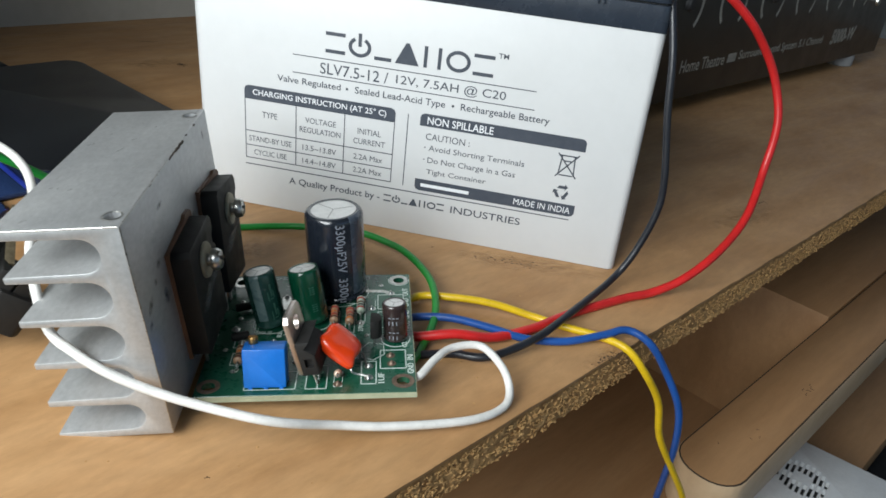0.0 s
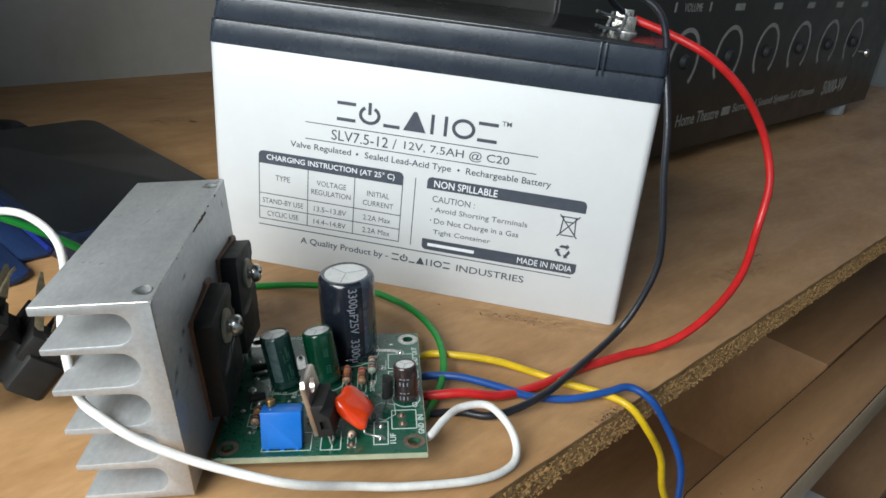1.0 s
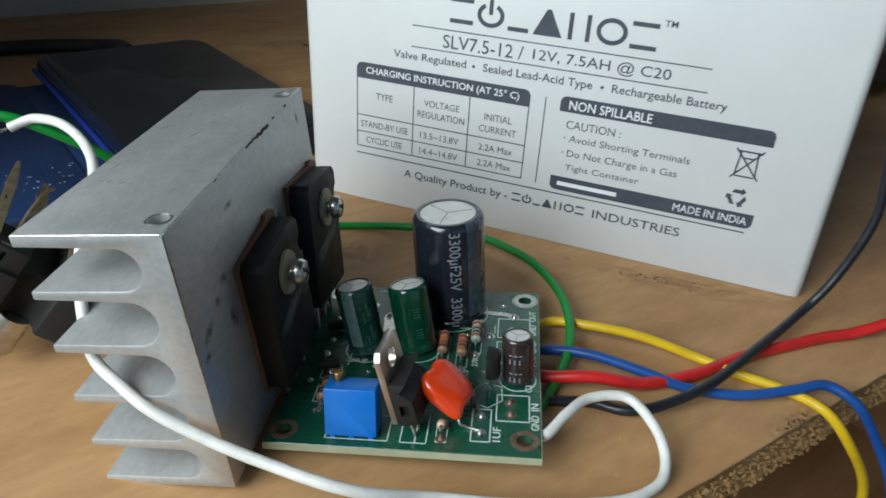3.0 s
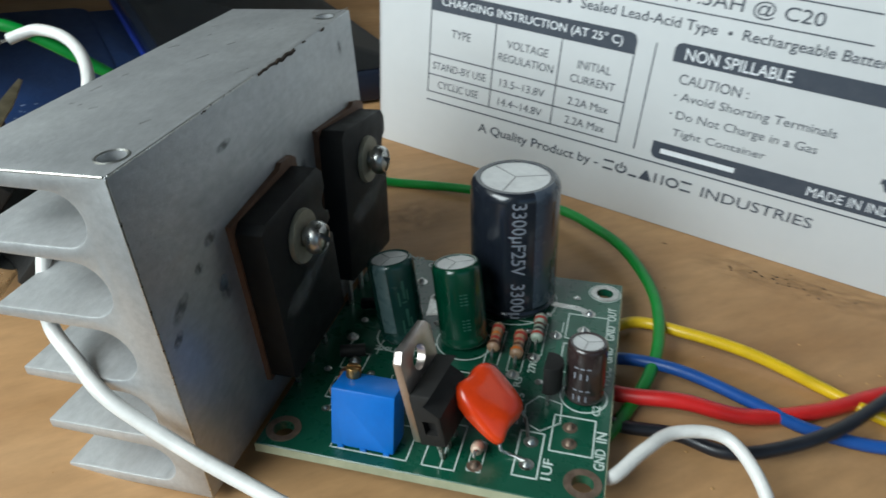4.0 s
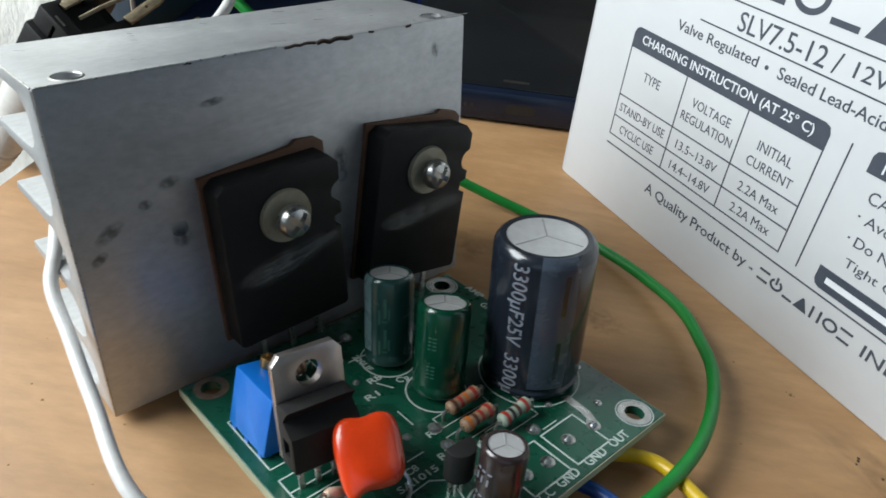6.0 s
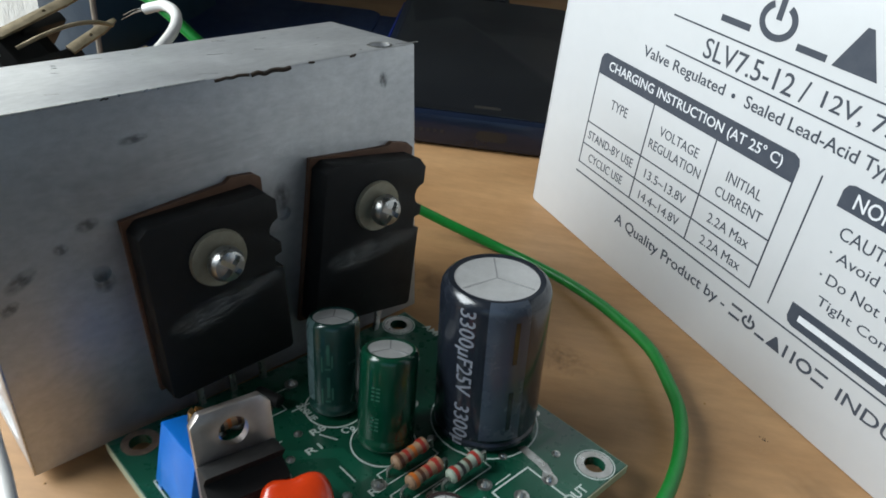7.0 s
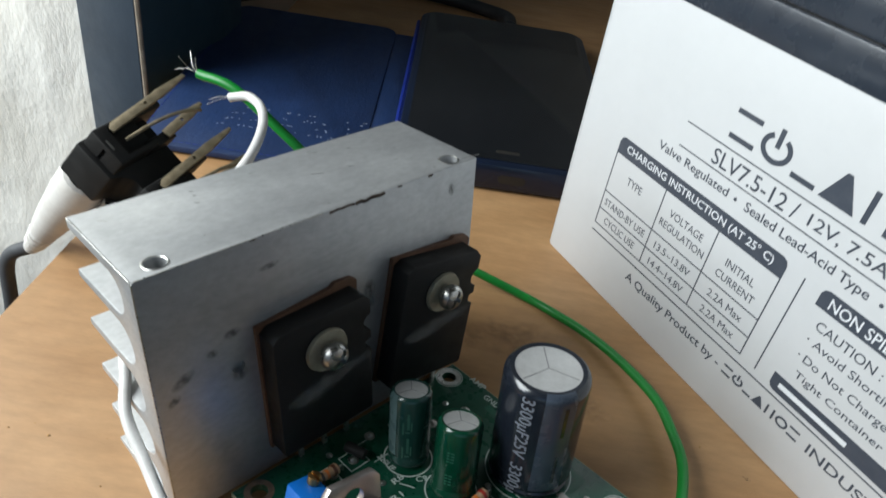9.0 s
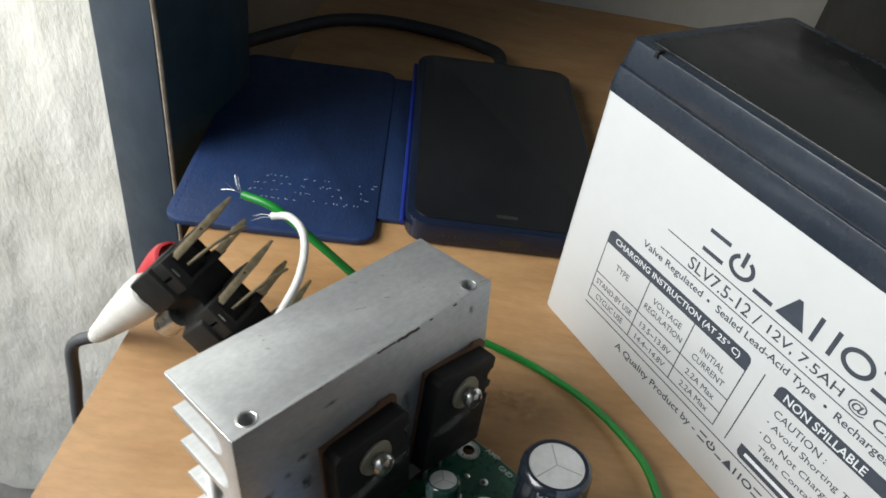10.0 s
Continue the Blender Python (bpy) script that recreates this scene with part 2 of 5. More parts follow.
def soft_stain(name, colour, weight=0.8, grain=5.0, stretch=(1, 1, 1), cut=0.45, rough=0.7):
    """A worn film that thins out towards its ragged rim, so that the surface below shows through."""
    m = bpy.data.materials.new(name)
    m.use_nodes = True
    t = m.node_tree
    b, out = t.nodes["Principled BSDF"], t.nodes["Material Output"]
    b.inputs["Base Color"].default_value, b.inputs["Roughness"].default_value = rgba(colour), rough
    tc, mp, n = t.nodes.new("ShaderNodeTexCoord"), t.nodes.new("ShaderNodeMapping"), t.nodes.new("ShaderNodeTexNoise")
    mp.inputs["Scale"].default_value = stretch
    info, add = t.nodes.new("ShaderNodeObjectInfo"), t.nodes.new("ShaderNodeVectorMath")
    t.links.new(tc.outputs["Generated"], mp.inputs["Vector"])
    t.links.new(mp.outputs["Vector"], add.inputs[0])
    t.links.new(info.outputs["Location"], add.inputs[1])
    t.links.new(add.outputs["Vector"], n.inputs["Vector"])
    n.inputs["Scale"].default_value, n.inputs["Detail"].default_value, n.inputs["Roughness"].default_value = grain, 5, 0.62
    d, far = t.nodes.new("ShaderNodeVectorMath"), t.nodes.new("ShaderNodeVectorMath")
    d.operation, far.operation = "MULTIPLY", "DISTANCE"
    d.inputs[1].default_value = (1, 1, 0)
    far.inputs[1].default_value = (0.5, 0.5, 0)
    t.links.new(tc.outputs["Generated"], d.inputs[0])
    t.links.new(d.outputs["Vector"], far.inputs[0])

    def ranged(value, a, c, lo, hi):
        r = t.nodes.new("ShaderNodeMapRange")
        for key, v in zip(("From Min", "From Max", "To Min", "To Max"), (a, c, lo, hi)):
            r.inputs[key].default_value = v
        t.links.new(value, r.inputs["Value"])
        return r.outputs["Result"]

    mul = t.nodes.new("ShaderNodeMath")
    mul.operation = "MULTIPLY"
    t.links.new(ranged(far.outputs["Value"], 0.12, 0.5, 1.0, 0.0), mul.inputs[0])
    t.links.new(ranged(n.outputs["Fac"], cut, cut + 0.32, 0.0, weight), mul.inputs[1])
    clear, mixed = t.nodes.new("ShaderNodeBsdfTransparent"), t.nodes.new("ShaderNodeMixShader")
    t.links.new(mul.outputs["Value"], mixed.inputs["Fac"])
    t.links.new(clear.outputs["BSDF"], mixed.inputs[1])
    t.links.new(b.outputs["BSDF"], mixed.inputs[2])
    t.links.new(mixed.outputs["Shader"], out.inputs["Surface"])
    return m


OLD_PASTE = soft_stain("old_paste", (0.035, 0.037, 0.038), 0.46, 3.4, (1, 1, 1), 0.34)
DULL_FILM = soft_stain("dull_film", (0.16, 0.16, 0.16), 0.07, 9.0, (1, 2, 1), 0.36)
WOOD_STAIN = soft_stain("wood_stain", (0.12, 0.066, 0.033), 0.34, 5.0, (2, 1, 1), 0.44)
SCRAPE = soft_stain("scrape", (0.30, 0.30, 0.29), 0.8, 6.5, (1.6, 2.2, 1), 0.45, 0.55)


# ---- mesh helpers, in millimetres ----
MM = 0.001


def at(x, y, z, rx=0, ry=0, rz=0):
    """A pose from millimetres and degrees."""
    return pose(x * MM, y * MM, z * MM, rx, ry, rz)


def axes(origin, x, y):
    """A pose from an origin in millimetres and its x and y directions."""
    x, y = Vector(x).normalized(), Vector(y)
    z = x.cross(y).normalized()
    y = z.cross(x)
    m = Matrix((x, y, z)).transposed().to_4x4()
    m.translation = Vector(origin) * MM
    return m


def box(x0, x1, y0, y1, z0, z1, b=0.0, seg=2):
    bm = bmesh.new()
    bmesh.ops.create_cube(bm, size=1.0)
    for v in bm.verts:
        v.co = Vector((x0 if v.co.x < 0 else x1, y0 if v.co.y < 0 else y1, z0 if v.co.z < 0 else z1))
    if b:
        bmesh.ops.bevel(bm, geom=list(bm.edges), offset=b, segments=seg, affect="EDGES", profile=0.5)
    return bm


def lathe(profile, seg=40):
    """A turned solid round z from (radius, height) pairs; radius 0 closes it."""
    bm = bmesh.new()
    rings = []
    for r, z in profile:
        if r < 1e-6:
            rings.append([bm.verts.new((0, 0, z))])
        else:
            rings.append([bm.verts.new((r * math.cos(2 * math.pi * k / seg), r * math.sin(2 * math.pi * k / seg), z)) for k in range(seg)])
    for a, c in zip(rings, rings[1:]):
        for k in range(seg):
            q = [a[k % len(a)], a[(k + 1) % len(a)], c[(k + 1) % len(c)], c[k % len(c)]]
            q = list(dict.fromkeys(q))
            if len(q) > 2:
                bm.faces.new(q)
    bmesh.ops.recalc_face_normals(bm, faces=bm.faces)
    return bm


def cyl(r, z0, z1, b=0.0, seg=32):
    b = min(b, r * 0.9)
    if b:
        return lathe([(0, z0), (r - b, z0), (r - 0.3 * b, z0 + 0.3 * b), (r, z0 + b), (r, z1 - b), (r - 0.3 * b, z1 - 0.3 * b), (r - b, z1), (0, z1)], seg)
    return lathe([(0, z0), (r, z0), (r, z1), (0, z1)], seg)


def prism(pts, z0, z1, b=0.0):
    """An outline in x and y, raised from z0 to z1."""
    bm = bmesh.new()
    lo, hi = [bm.verts.new((x, y, z0)) for x, y in pts], [bm.verts.new((x, y, z1)) for x, y in pts]
    bm.faces.new(lo[::-1])
    bm.faces.new(hi)
    for k in range(len(pts)):
        j = (k + 1) % len(pts)
        bm.faces.new((lo[k], lo[j], hi[j], hi[k]))
    bmesh.ops.recalc_face_normals(bm, faces=bm.faces)
    if b:
        bmesh.ops.bevel(bm, geom=list(bm.edges), offset=b, segments=2, affect="EDGES", profile=0.5)
    return bm


def rounded(x0, x1, y0, y1, r, n=6):
    """A rounded rectangle's outline."""
    out = []
    for cx, cy, a in ((x1 - r, y1 - r, 0), (x0 + r, y1 - r, 90), (x0 + r, y0 + r, 180), (x1 - r, y0 + r, 270)):
        out += [(cx + r * math.cos(radians(a + 90 * k / n)), cy + r * math.sin(radians(a + 90 * k / n))) for k in range(n + 1)]
    return out


def moved(bm, m):
    """The mesh moved by a pose made with at()."""
    mm = m.copy()
    mm.translation = mm.translation / MM
    bmesh.ops.transform(bm, matrix=mm, verts=bm.verts)
    return bm


def joined(*bms):
    out = bmesh.new()
    for b in bms:
        me = bpy.data.meshes.new("piece")
        b.to_mesh(me)
        b.free()
        out.from_mesh(me)
        bpy.data.meshes.remove(me)
    return out


def smooth_path(pts, per=8):
    p = [Vector(q) for q in pts]
    p = [2 * p[0] - p[1]] + p + [2 * p[-1] - p[-2]]
    out = []
    for a, b, c, d in zip(p, p[1:], p[2:], p[3:]):
        for k in range(per):
            t = k / per
            out.append(0.5 * (2 * b + (c - a) * t + (2 * a - 5 * b + 4 * c - d) * t * t + (3 * b - a - 3 * c + d) * t ** 3))
    return out + [p[-2]]


def sweep(pts, r, seg=12, per=8, smooth=True):
    """A round rod along a curve through the points."""
    line = smooth_path(pts, per) if smooth else [Vector(q) for q in pts]
    bm = bmesh.new()
    side, rings = None, []
    for k, p in enumerate(line):
        d = (line[min(k + 1, len(line) - 1)] - line[max(k - 1, 0)]).normalized()
        if side is None:
            side = d.orthogonal().normalized()
        side = (side - d * side.dot(d)).normalized()
        up = d.cross(side)
        rings.append([bm.verts.new(p + r * (math.cos(2 * math.pi * j / seg) * side + math.sin(2 * math.pi * j / seg) * up)) for j in range(seg)])
    for a, b in zip(rings, rings[1:]):
        for j in range(seg):
            bm.faces.new((a[j], a[(j + 1) % seg], b[(j + 1) % seg], b[j]))
    bm.faces.new(rings[0][::-1])
    bm.faces.new(rings[-1])
    bmesh.ops.recalc_face_normals(bm, faces=bm.faces)
    return bm


def carved(bm, *cutters):
    """The mesh with other solids cut out of it."""
    obs = []
    for k, b in enumerate((bm, *cutters)):
        me = bpy.data.meshes.new("solid")
        b.to_mesh(me)
        b.free()
        obs.append(new("solid", me))
    for c in obs[1:]:
        mod = obs[0].modifiers.new("cut", "BOOLEAN")
        mod.object, mod.operation, mod.solver = c, "DIFFERENCE", "EXACT"
    me = bpy.data.meshes.new_from_object(obs[0].evaluated_get(bpy.context.evaluated_depsgraph_get()))
    out = bmesh.new()
    out.from_mesh(me)
    for ob in obs:
        old = ob.data
        bpy.data.objects.remove(ob)
        bpy.data.meshes.remove(old)
    bpy.data.meshes.remove(me)
    return out


def lettering(words, x0, x1, y0, y1, raised=0.05, bold=0.0):
    """Words in the built-in font, fitted into a rectangle in x and y."""
    cu = bpy.data.curves.new("words", "FONT")
    cu.body, cu.extrude, cu.offset, cu.resolution_u = words, 0.02, bold, 3
    ob = new("words", cu)
    me = bpy.data.meshes.new_from_object(ob.evaluated_get(bpy.context.evaluated_depsgraph_get()))
    bm = bmesh.new()
    bm.from_mesh(me)
    bpy.data.objects.remove(ob)
    bpy.data.curves.remove(cu)
    bpy.data.meshes.remove(me)
    xs, ys = [v.co.x for v in bm.verts], [v.co.y for v in bm.verts]
    for v in bm.verts:
        v.co = Vector((x0 + (v.co.x - min(xs)) / (max(xs) - min(xs)) * (x1 - x0), y0 + (v.co.y - min(ys)) / (max(ys) - min(ys)) * (y1 - y0), raised if v.co.z > 0 else -0.1))
    return bm


def wrapped(bm, r, middle):
    """A flat mesh (x along the girth, y along the axis, z outward) bent round a cylinder of radius r about z."""
    bmesh.ops.subdivide_edges(bm, edges=[e for e in bm.edges if abs(e.verts[0].co.x - e.verts[1].co.x) > 1.5], cuts=3)
    for v in bm.verts:
        a = radians(middle) + v.co.x / r
        v.co = Vector(((r + v.co.z) * math.cos(a), (r + v.co.z) * math.sin(a), v.co.y))
    return bm


def mesh_of(name, bm, material, sharp=32):
    me = bpy.data.meshes.new(name)
    bmesh.ops.scale(bm, vec=(MM, MM, MM), verts=bm.verts)
    bm.to_mesh(me)
    bm.free()
    for m in material if isinstance(material, (list, tuple)) else [material]:
        me.materials.append(m)
    for p in me.polygons:
        p.use_smooth = True
    me.set_sharp_from_angle(angle=radians(sharp))
    return me


def part(name, bm, material, parent, label="", m=None, sharp=32):
    """One mesh object under a thing or a part; m places it in the world, and without m it shares its parent's own axes."""
    ob = new(name, mesh_of(name, bm, material, sharp))
    ob.parent = parent
    if m is not None:
        ob.matrix_basis = WORLD[parent.name].inverted() @ m
    WORLD[ob.name] = m if m is not None else WORLD[parent.name]
    return tagged(ob, label)


WORLD = {}


def thing(name, label, category, m, group="", kind=""):
    """An Empty at a thing's base."""
    ob = new(name)
    ob.empty_display_size = 0.005
    ob.matrix_world = m
    WORLD[ob.name] = m
    return tagged(ob, label, category, group, kind)


def solid(name, bm, material, m, label, category, kind="", group="", sharp=32):
    """A thing that is one mesh."""
    ob = new(name, mesh_of(name, bm, material, sharp))
    ob.matrix_world = m
    WORLD[ob.name] = m
    return tagged(ob, label, category, group, kind)


# The table's own axes (x along its front edge, y to the wall), the heat sink's and the circuit board's.
TABLE = axes((54, -190, 0), (0.573, 0.819, 0), (-0.819, 0.573, 0))
SINK = axes((53.9, -118.1, 2.4), (0.9577, 0.2594, 0.1225), (-0.2545, 0.967, 0.008))
BOARD = axes((54.3, -103.8, 4.1), (0.9585, 0.2755, 0.0735), (-0.2743, 0.9613, -0.0268))


def on_board(x, y, z):
    return (BOARD @ Vector((x * MM, y * MM, z * MM))) / MM


def on_sink(x, y, z):
    return (SINK @ Vector((x * MM, y * MM, z * MM))) / MM


def on_table(x, y, z):
    return (TABLE @ Vector((x * MM, y * MM, z * MM))) / MM


# ---- the setting ----
def setting(name, bm, material, m, label, category="", sharp=32):
    return solid(name, bm, material, m, label, category or name.split("_")[0], "structure", "", sharp)


setting("floor", box(-1800, 1900, -1900, 460, -760, -750), FLOOR_GREY, TABLE, "dark grey worn concrete room floor")
setting("ceiling", box(-1800, 1900, -1900, 460, 1700, 1720), ROOM_PAINT, TABLE, "plain off-white painted room ceiling")
setting("wall_back", box(-760, 1900, 437, 500, -750, 1700), BACK_PAINT, TABLE, "stained pale grey painted wall behind the table", "wall")
setting("wall_front", joined(box(-1800, 1900, -1960, -1900, -750, 0), box(-1800, 1900, -1960, -1900, 1500, 1700), box(-1800, -1300, -1960, -1900, 0, 1500),
                             box(1400, 1900, -1960, -1900, 0, 1500)), ROOM_PAINT, TABLE, "off-white wall with a wide opening onto daylight", "wall")
setting("wall_right", joined(box(1900, 1960, -1900, 437, -750, 500), box(1900, 1960, -1900, 437, 1500, 1700), box(1900, 1960, -1900, -800, 500, 1500),
                             box(1900, 1960, 300, 437, 500, 1500)), ROOM_PAINT, TABLE, "off-white side wall with a window opening", "wall")


def plaster_wall():
    """The rough plastered pier beyond the table's end, its face uneven as trowelled."""
    bm = bmesh.new()
    nx, nz = 70, 90
    grid = []
    for j in range(nz + 1):
        row = []
        for i in range(nx + 1):
            x, z = -420 + (374) * i / nx, -300 + 560 * j / nz
            d = 3.2 * noise.noise(Vector((x * 0.035, z * 0.014, 3.0))) + 1.5 * noise.noise(Vector((x * 0.13, z * 0.045, 7.0)))
            row.append(bm.verts.new((x + (1.6 * noise.noise(Vector((z * 0.06, 1, 1))) if i == nx else 0), 221 + d, z)))
        grid.append(row)
    for a, b in zip(grid, grid[1:]):
        for i in range(nx):
            bm.faces.new((a[i], a[i + 1], b[i + 1], b[i]))
    edge = [e for e in bm.edges if e.is_boundary]
    ext = bmesh.ops.extrude_edge_only(bm, edges=edge)
    for v in [g for g in ext["geom"] if isinstance(g, bmesh.types.BMVert)]:
        v.co.y = 300
    bmesh.ops.holes_fill(bm, edges=[e for e in bm.edges if e.is_boundary])
    bmesh.ops.recalc_face_normals(bm, faces=bm.faces)
    return bm


setting("wall_pier", plaster_wall(), PLASTER, TABLE, "rough white trowelled plaster pier beyond the table end", "wall")
setting("wall_pier_rest", joined(box(-420, -46, 224, 300, -750, -300), box(-420, -46, 224, 300, 260, 1700), box(-700, -420, 224, 300, -750, 1700)), ROOM_PAINT, TABLE, "plain upper and lower parts of the pier", "wall")
setting("wall_left", joined(box(-760, -700, -1900, 437, -750, 0), box(-760, -700, -1900, 437, 1000, 1700), box(-760, -700, 160, 437, 0, 1000), box(-760, -700, -1900, -700, 0, 1000)), ROOM_PAINT, TABLE, "off-white wall with the near window opening", "wall")
frame_post = thing("window_frame", "dark navy painted window frame with a bare worn edge", "window frame", TABLE @ at(-30, 225, -400), kind="structure")
part("post", prism([(-53, 218), (-22, 200), (-22, 268), (-53, 268)], -420, 900, 0.8), NAVY_PAINT, frame_post, "dark navy painted post", TABLE)
part("bare_strip", sweep([(-20.6, 198.4, -300), (-20.0, 198.6, 20), (-20.4, 198.2, 150), (-20, 198.4, 900)], 0.9, 8), BARE_EDGE, frame_post, "bare worn metal strip", TABLE)
part("shutter", prism([(-21, 201), (-11, 252), (-11, 272), (-21, 272)], -420, 900, 0.6), TEAL_PAINT, frame_post, "dark teal painted shutter board", TABLE)


def table_top():
    """The board: a chipped front edge in chipboard under a thin wood face."""
    top = bmesh.new()
    n = 150
    rows = []
    for k in range(n + 1):
        x = 900 * k / n
        y = 0.5 * noise.noise(Vector((x * 0.09, 0, 0))) + 0.35 * noise.noise(Vector((x * 0.4, 5, 0)))
        rows.append([top.verts.new((x, y, -1.0)), top.verts.new((x, y, -0.25)), top.verts.new((x, y + 0.45, 0)), top.verts.new((x, 437, 0)), top.verts.new((x, 437, -1.0))])
    for a, b in zip(rows, rows[1:]):
        for i in range(4):
            top.faces.new((a[i], b[i], b[i + 1], a[i + 1]))
    for r in (rows[0], rows[-1]):
        top.faces.new(r)
    bmesh.ops.recalc_face_normals(top, faces=top.faces)
    return top


def table_core():
    bm = bmesh.new()
    nx, nz = 420, 9
    grid = []
    for k in range(nx + 1):
        x = 900 * k / nx
        col = []
        for j in range(nz + 1):
            z = -14.0 + 13.0 * j / nz
            d = 0.7 * noise.noise(Vector((x * 0.35, z * 0.5, 2))) + 0.5 * noise.noise(Vector((x * 1.1, z * 1.3, 8)))
            if j in (0,):
                d += 0.5 + 0.6 * abs(noise.noise(Vector((x * 0.3, 3, 3))))
            col.append(bm.verts.new((x, 0.9 + d, z)))
        col.append(bm.verts.new((x, 436, -1.0)))
        col.append(bm.verts.new((x, 436, -14.0)))
        grid.append(col)
    for a, b in zip(grid, grid[1:]):
        m = len(a)
        for i in range(m):
            bm.faces.new((a[i], b[i], b[(i + 1) % m], a[(i + 1) % m]))
    for c in (grid[0], grid[-1]):
        bm.faces.new(c)
    bmesh.ops.recalc_face_normals(bm, faces=bm.faces)
    return bm


table = thing("table", "light brown wood-faced chipboard table with a raw crumbling front edge", "table", TABLE)
part("tabletop", table_top(), TABLE_WOOD, table, "worn light brown wood face", TABLE)
core = part("chipboard_core", table_core(), CHIPBOARD, table, "raw crumbling chipboard edge", TABLE, sharp=20)
part("support", box(20, 60, 380, 430, -750, -14.1, 2), SHELF_WOOD, table, "", TABLE)
part("support", box(840, 880, 380, 430, -750, -14.1, 2), SHELF_WOOD, table, "", TABLE)


def chips():
    """Loose wood chips that stand out of the raw edge."""
    rnd = random.Random(4)
    verts, faces = [], []
    corners = [Vector((a, b, c)) for a in (-0.5, 0.5) for b in (-0.5, 0.5) for c in (-0.5, 0.5)]
    for _ in range(5200):
        x, z = rnd.uniform(2, 560), rnd.uniform(-13.4, -3.2)
        l, w, d = rnd.uniform(0.35, 1.3), rnd.uniform(0.2, 0.7), rnd.uniform(0.1, 0.4)
        m = at(x, rnd.uniform(0.35, 1.0), z, rnd.uniform(-30, 30), rnd.uniform(-28, 28), rnd.uniform(-25, 25))
        m.translation /= MM
        n = len(verts)
        verts += [m @ Vector((c.x * l, c.y * d, c.z * w)) for c in corners]
        faces += [[n + q for q in f] for f in ((0, 1, 3, 2), (4, 6, 7, 5), (0, 4, 5, 1), (2, 3, 7, 6), (0, 2, 6, 4), (1, 5, 7, 3))]
    me = bpy.data.meshes.new("chips")
    me.from_pydata(verts, [], faces)
    bm = bmesh.new()
    bm.from_mesh(me)
    bpy.data.meshes.remove(me)
    return bm


tagged(part("wood_chip", chips(), CHIP, table, "splintered pale wood chips", TABLE), kind="stuff")

# The lower shelf, the board below it, and what lies there.
def lower_shelf():
    return prism(rounded(238, 620, -26, 2.4, 13), -102, -80, 0.8)


shelf = thing("lower_shelf", "brown rounded-corner wooden shelf with a pale edge band", "shelf", TABLE @ at(325, 0, -102))
part("shelf_top", prism(rounded(239.0, 619.0, -25.0, 1.4, 12.1), -80.4, -79.6, 0.15), SHELF_WOOD, shelf, "brown scratched wood face", TABLE)
part("seam", prism(rounded(238.4, 619.6, -25.6, 2.0, 12.7), -80.3, -79.85, 0.05), GRIME, shelf, "dark seam", TABLE)
part("edge_band", lower_shelf(), SHELF_EDGE, shelf, "pale wood edge band", TABLE)
for k, (dx, dy, a) in enumerate(((0, 0, 20), (3.4, 0.6, -60), (6.6, 0.2, 80), (2.2, 2.4, 10), (8.6, 1.6, 40))):
    part("scuff_mark", moved(sweep([(-1.1, 0, 0), (0, 0.5, 0), (1.1, 0, 0)], 0.14, 6, 4), at(327 + dx, -18 + dy, -79.6, 0, 0, a)), GRIME, shelf, "dark pen scribble", TABLE)
for x, y, a in ((276, -15.5, 70), (280, -17.5, 20), (284, -14.5, 110), (262, -8, 40)):
    part("scuff_mark", moved(sweep([(-0.7, 0, 0), (0, 0.3, 0), (0.6, 0, 0)], 0.12, 6, 4), at(x, y, -79.6, 0, 0, a)), GRIME, shelf, "dark worn scuff", TABLE)
under = thing("under_board", "dim brown wooden board below the shelf", "board", TABLE @ at(200, 100, -190))
part("panel", box(-20, 1100, -40, 436, -190, -172, 1), SHELF_WOOD, under, "", TABLE)
part("riser", box(409, 620, 3.0, 420, -172, -79.9, 0.8), SHELF_WOOD, under, "", TABLE)
part("bracket", box(330, 360, -14, 4, -172, -102.1, 0.8), SHELF_WOOD, under, "", TABLE)


def power_supply():
    m = TABLE @ at(317, -114, -212, 0, 0, 8)
    t = thing("power_supply", "pale sheet metal power supply case with a round slotted vent", "power supply", m)
    slots = []
    for k in range(9):
        y = -11.2 + 2.8 * k
        half = math.sqrt(max(0.0, 13.0 ** 2 - y * y))
        gap = 4.0 if abs(y) < 4.5 else 0.7
        for s in (-1, 1):
            if half - gap > 1.2:
                slots.append(moved(box(gap if s > 0 else -half, half if s > 0 else -gap, y - 0.75, y + 0.75, -3, 3), at(48, 82, 70)))
    part("case", carved(box(0, 80, 0, 100, 0, 70, 1.2), joined(*slots)), STEEL_SHEET, t, "pale grey sheet steel", m)
    part("dark_inside", box(5, 75, 5, 95, 4, 67.0), DARK, t, "", m)
    part("screw", moved(cyl(1.6, 70, 71.2, 0.4, 16), at(70, 94, 0)), DARK, t, "dark screw", m)
    return t


power_supply()
solid("crate", prism(rounded(230, 560, -200, -10, 10), -330, -212.2, 2), DARK, TABLE, "dark plastic crate in the shade below the shelf", "crate")
solid("crate_stand", box(240, 540, -190, 40, -750, -331, 2), DARK, TABLE, "dark box standing on the floor", "box")


# ---- battery ----
FACE = axes((0, 0, 0), (1, 0, 0), (0, 0, 1))
battery = thing("battery", "white sealed lead-acid battery with a dark navy lid", "battery", at(75.5, 32.5, 0))


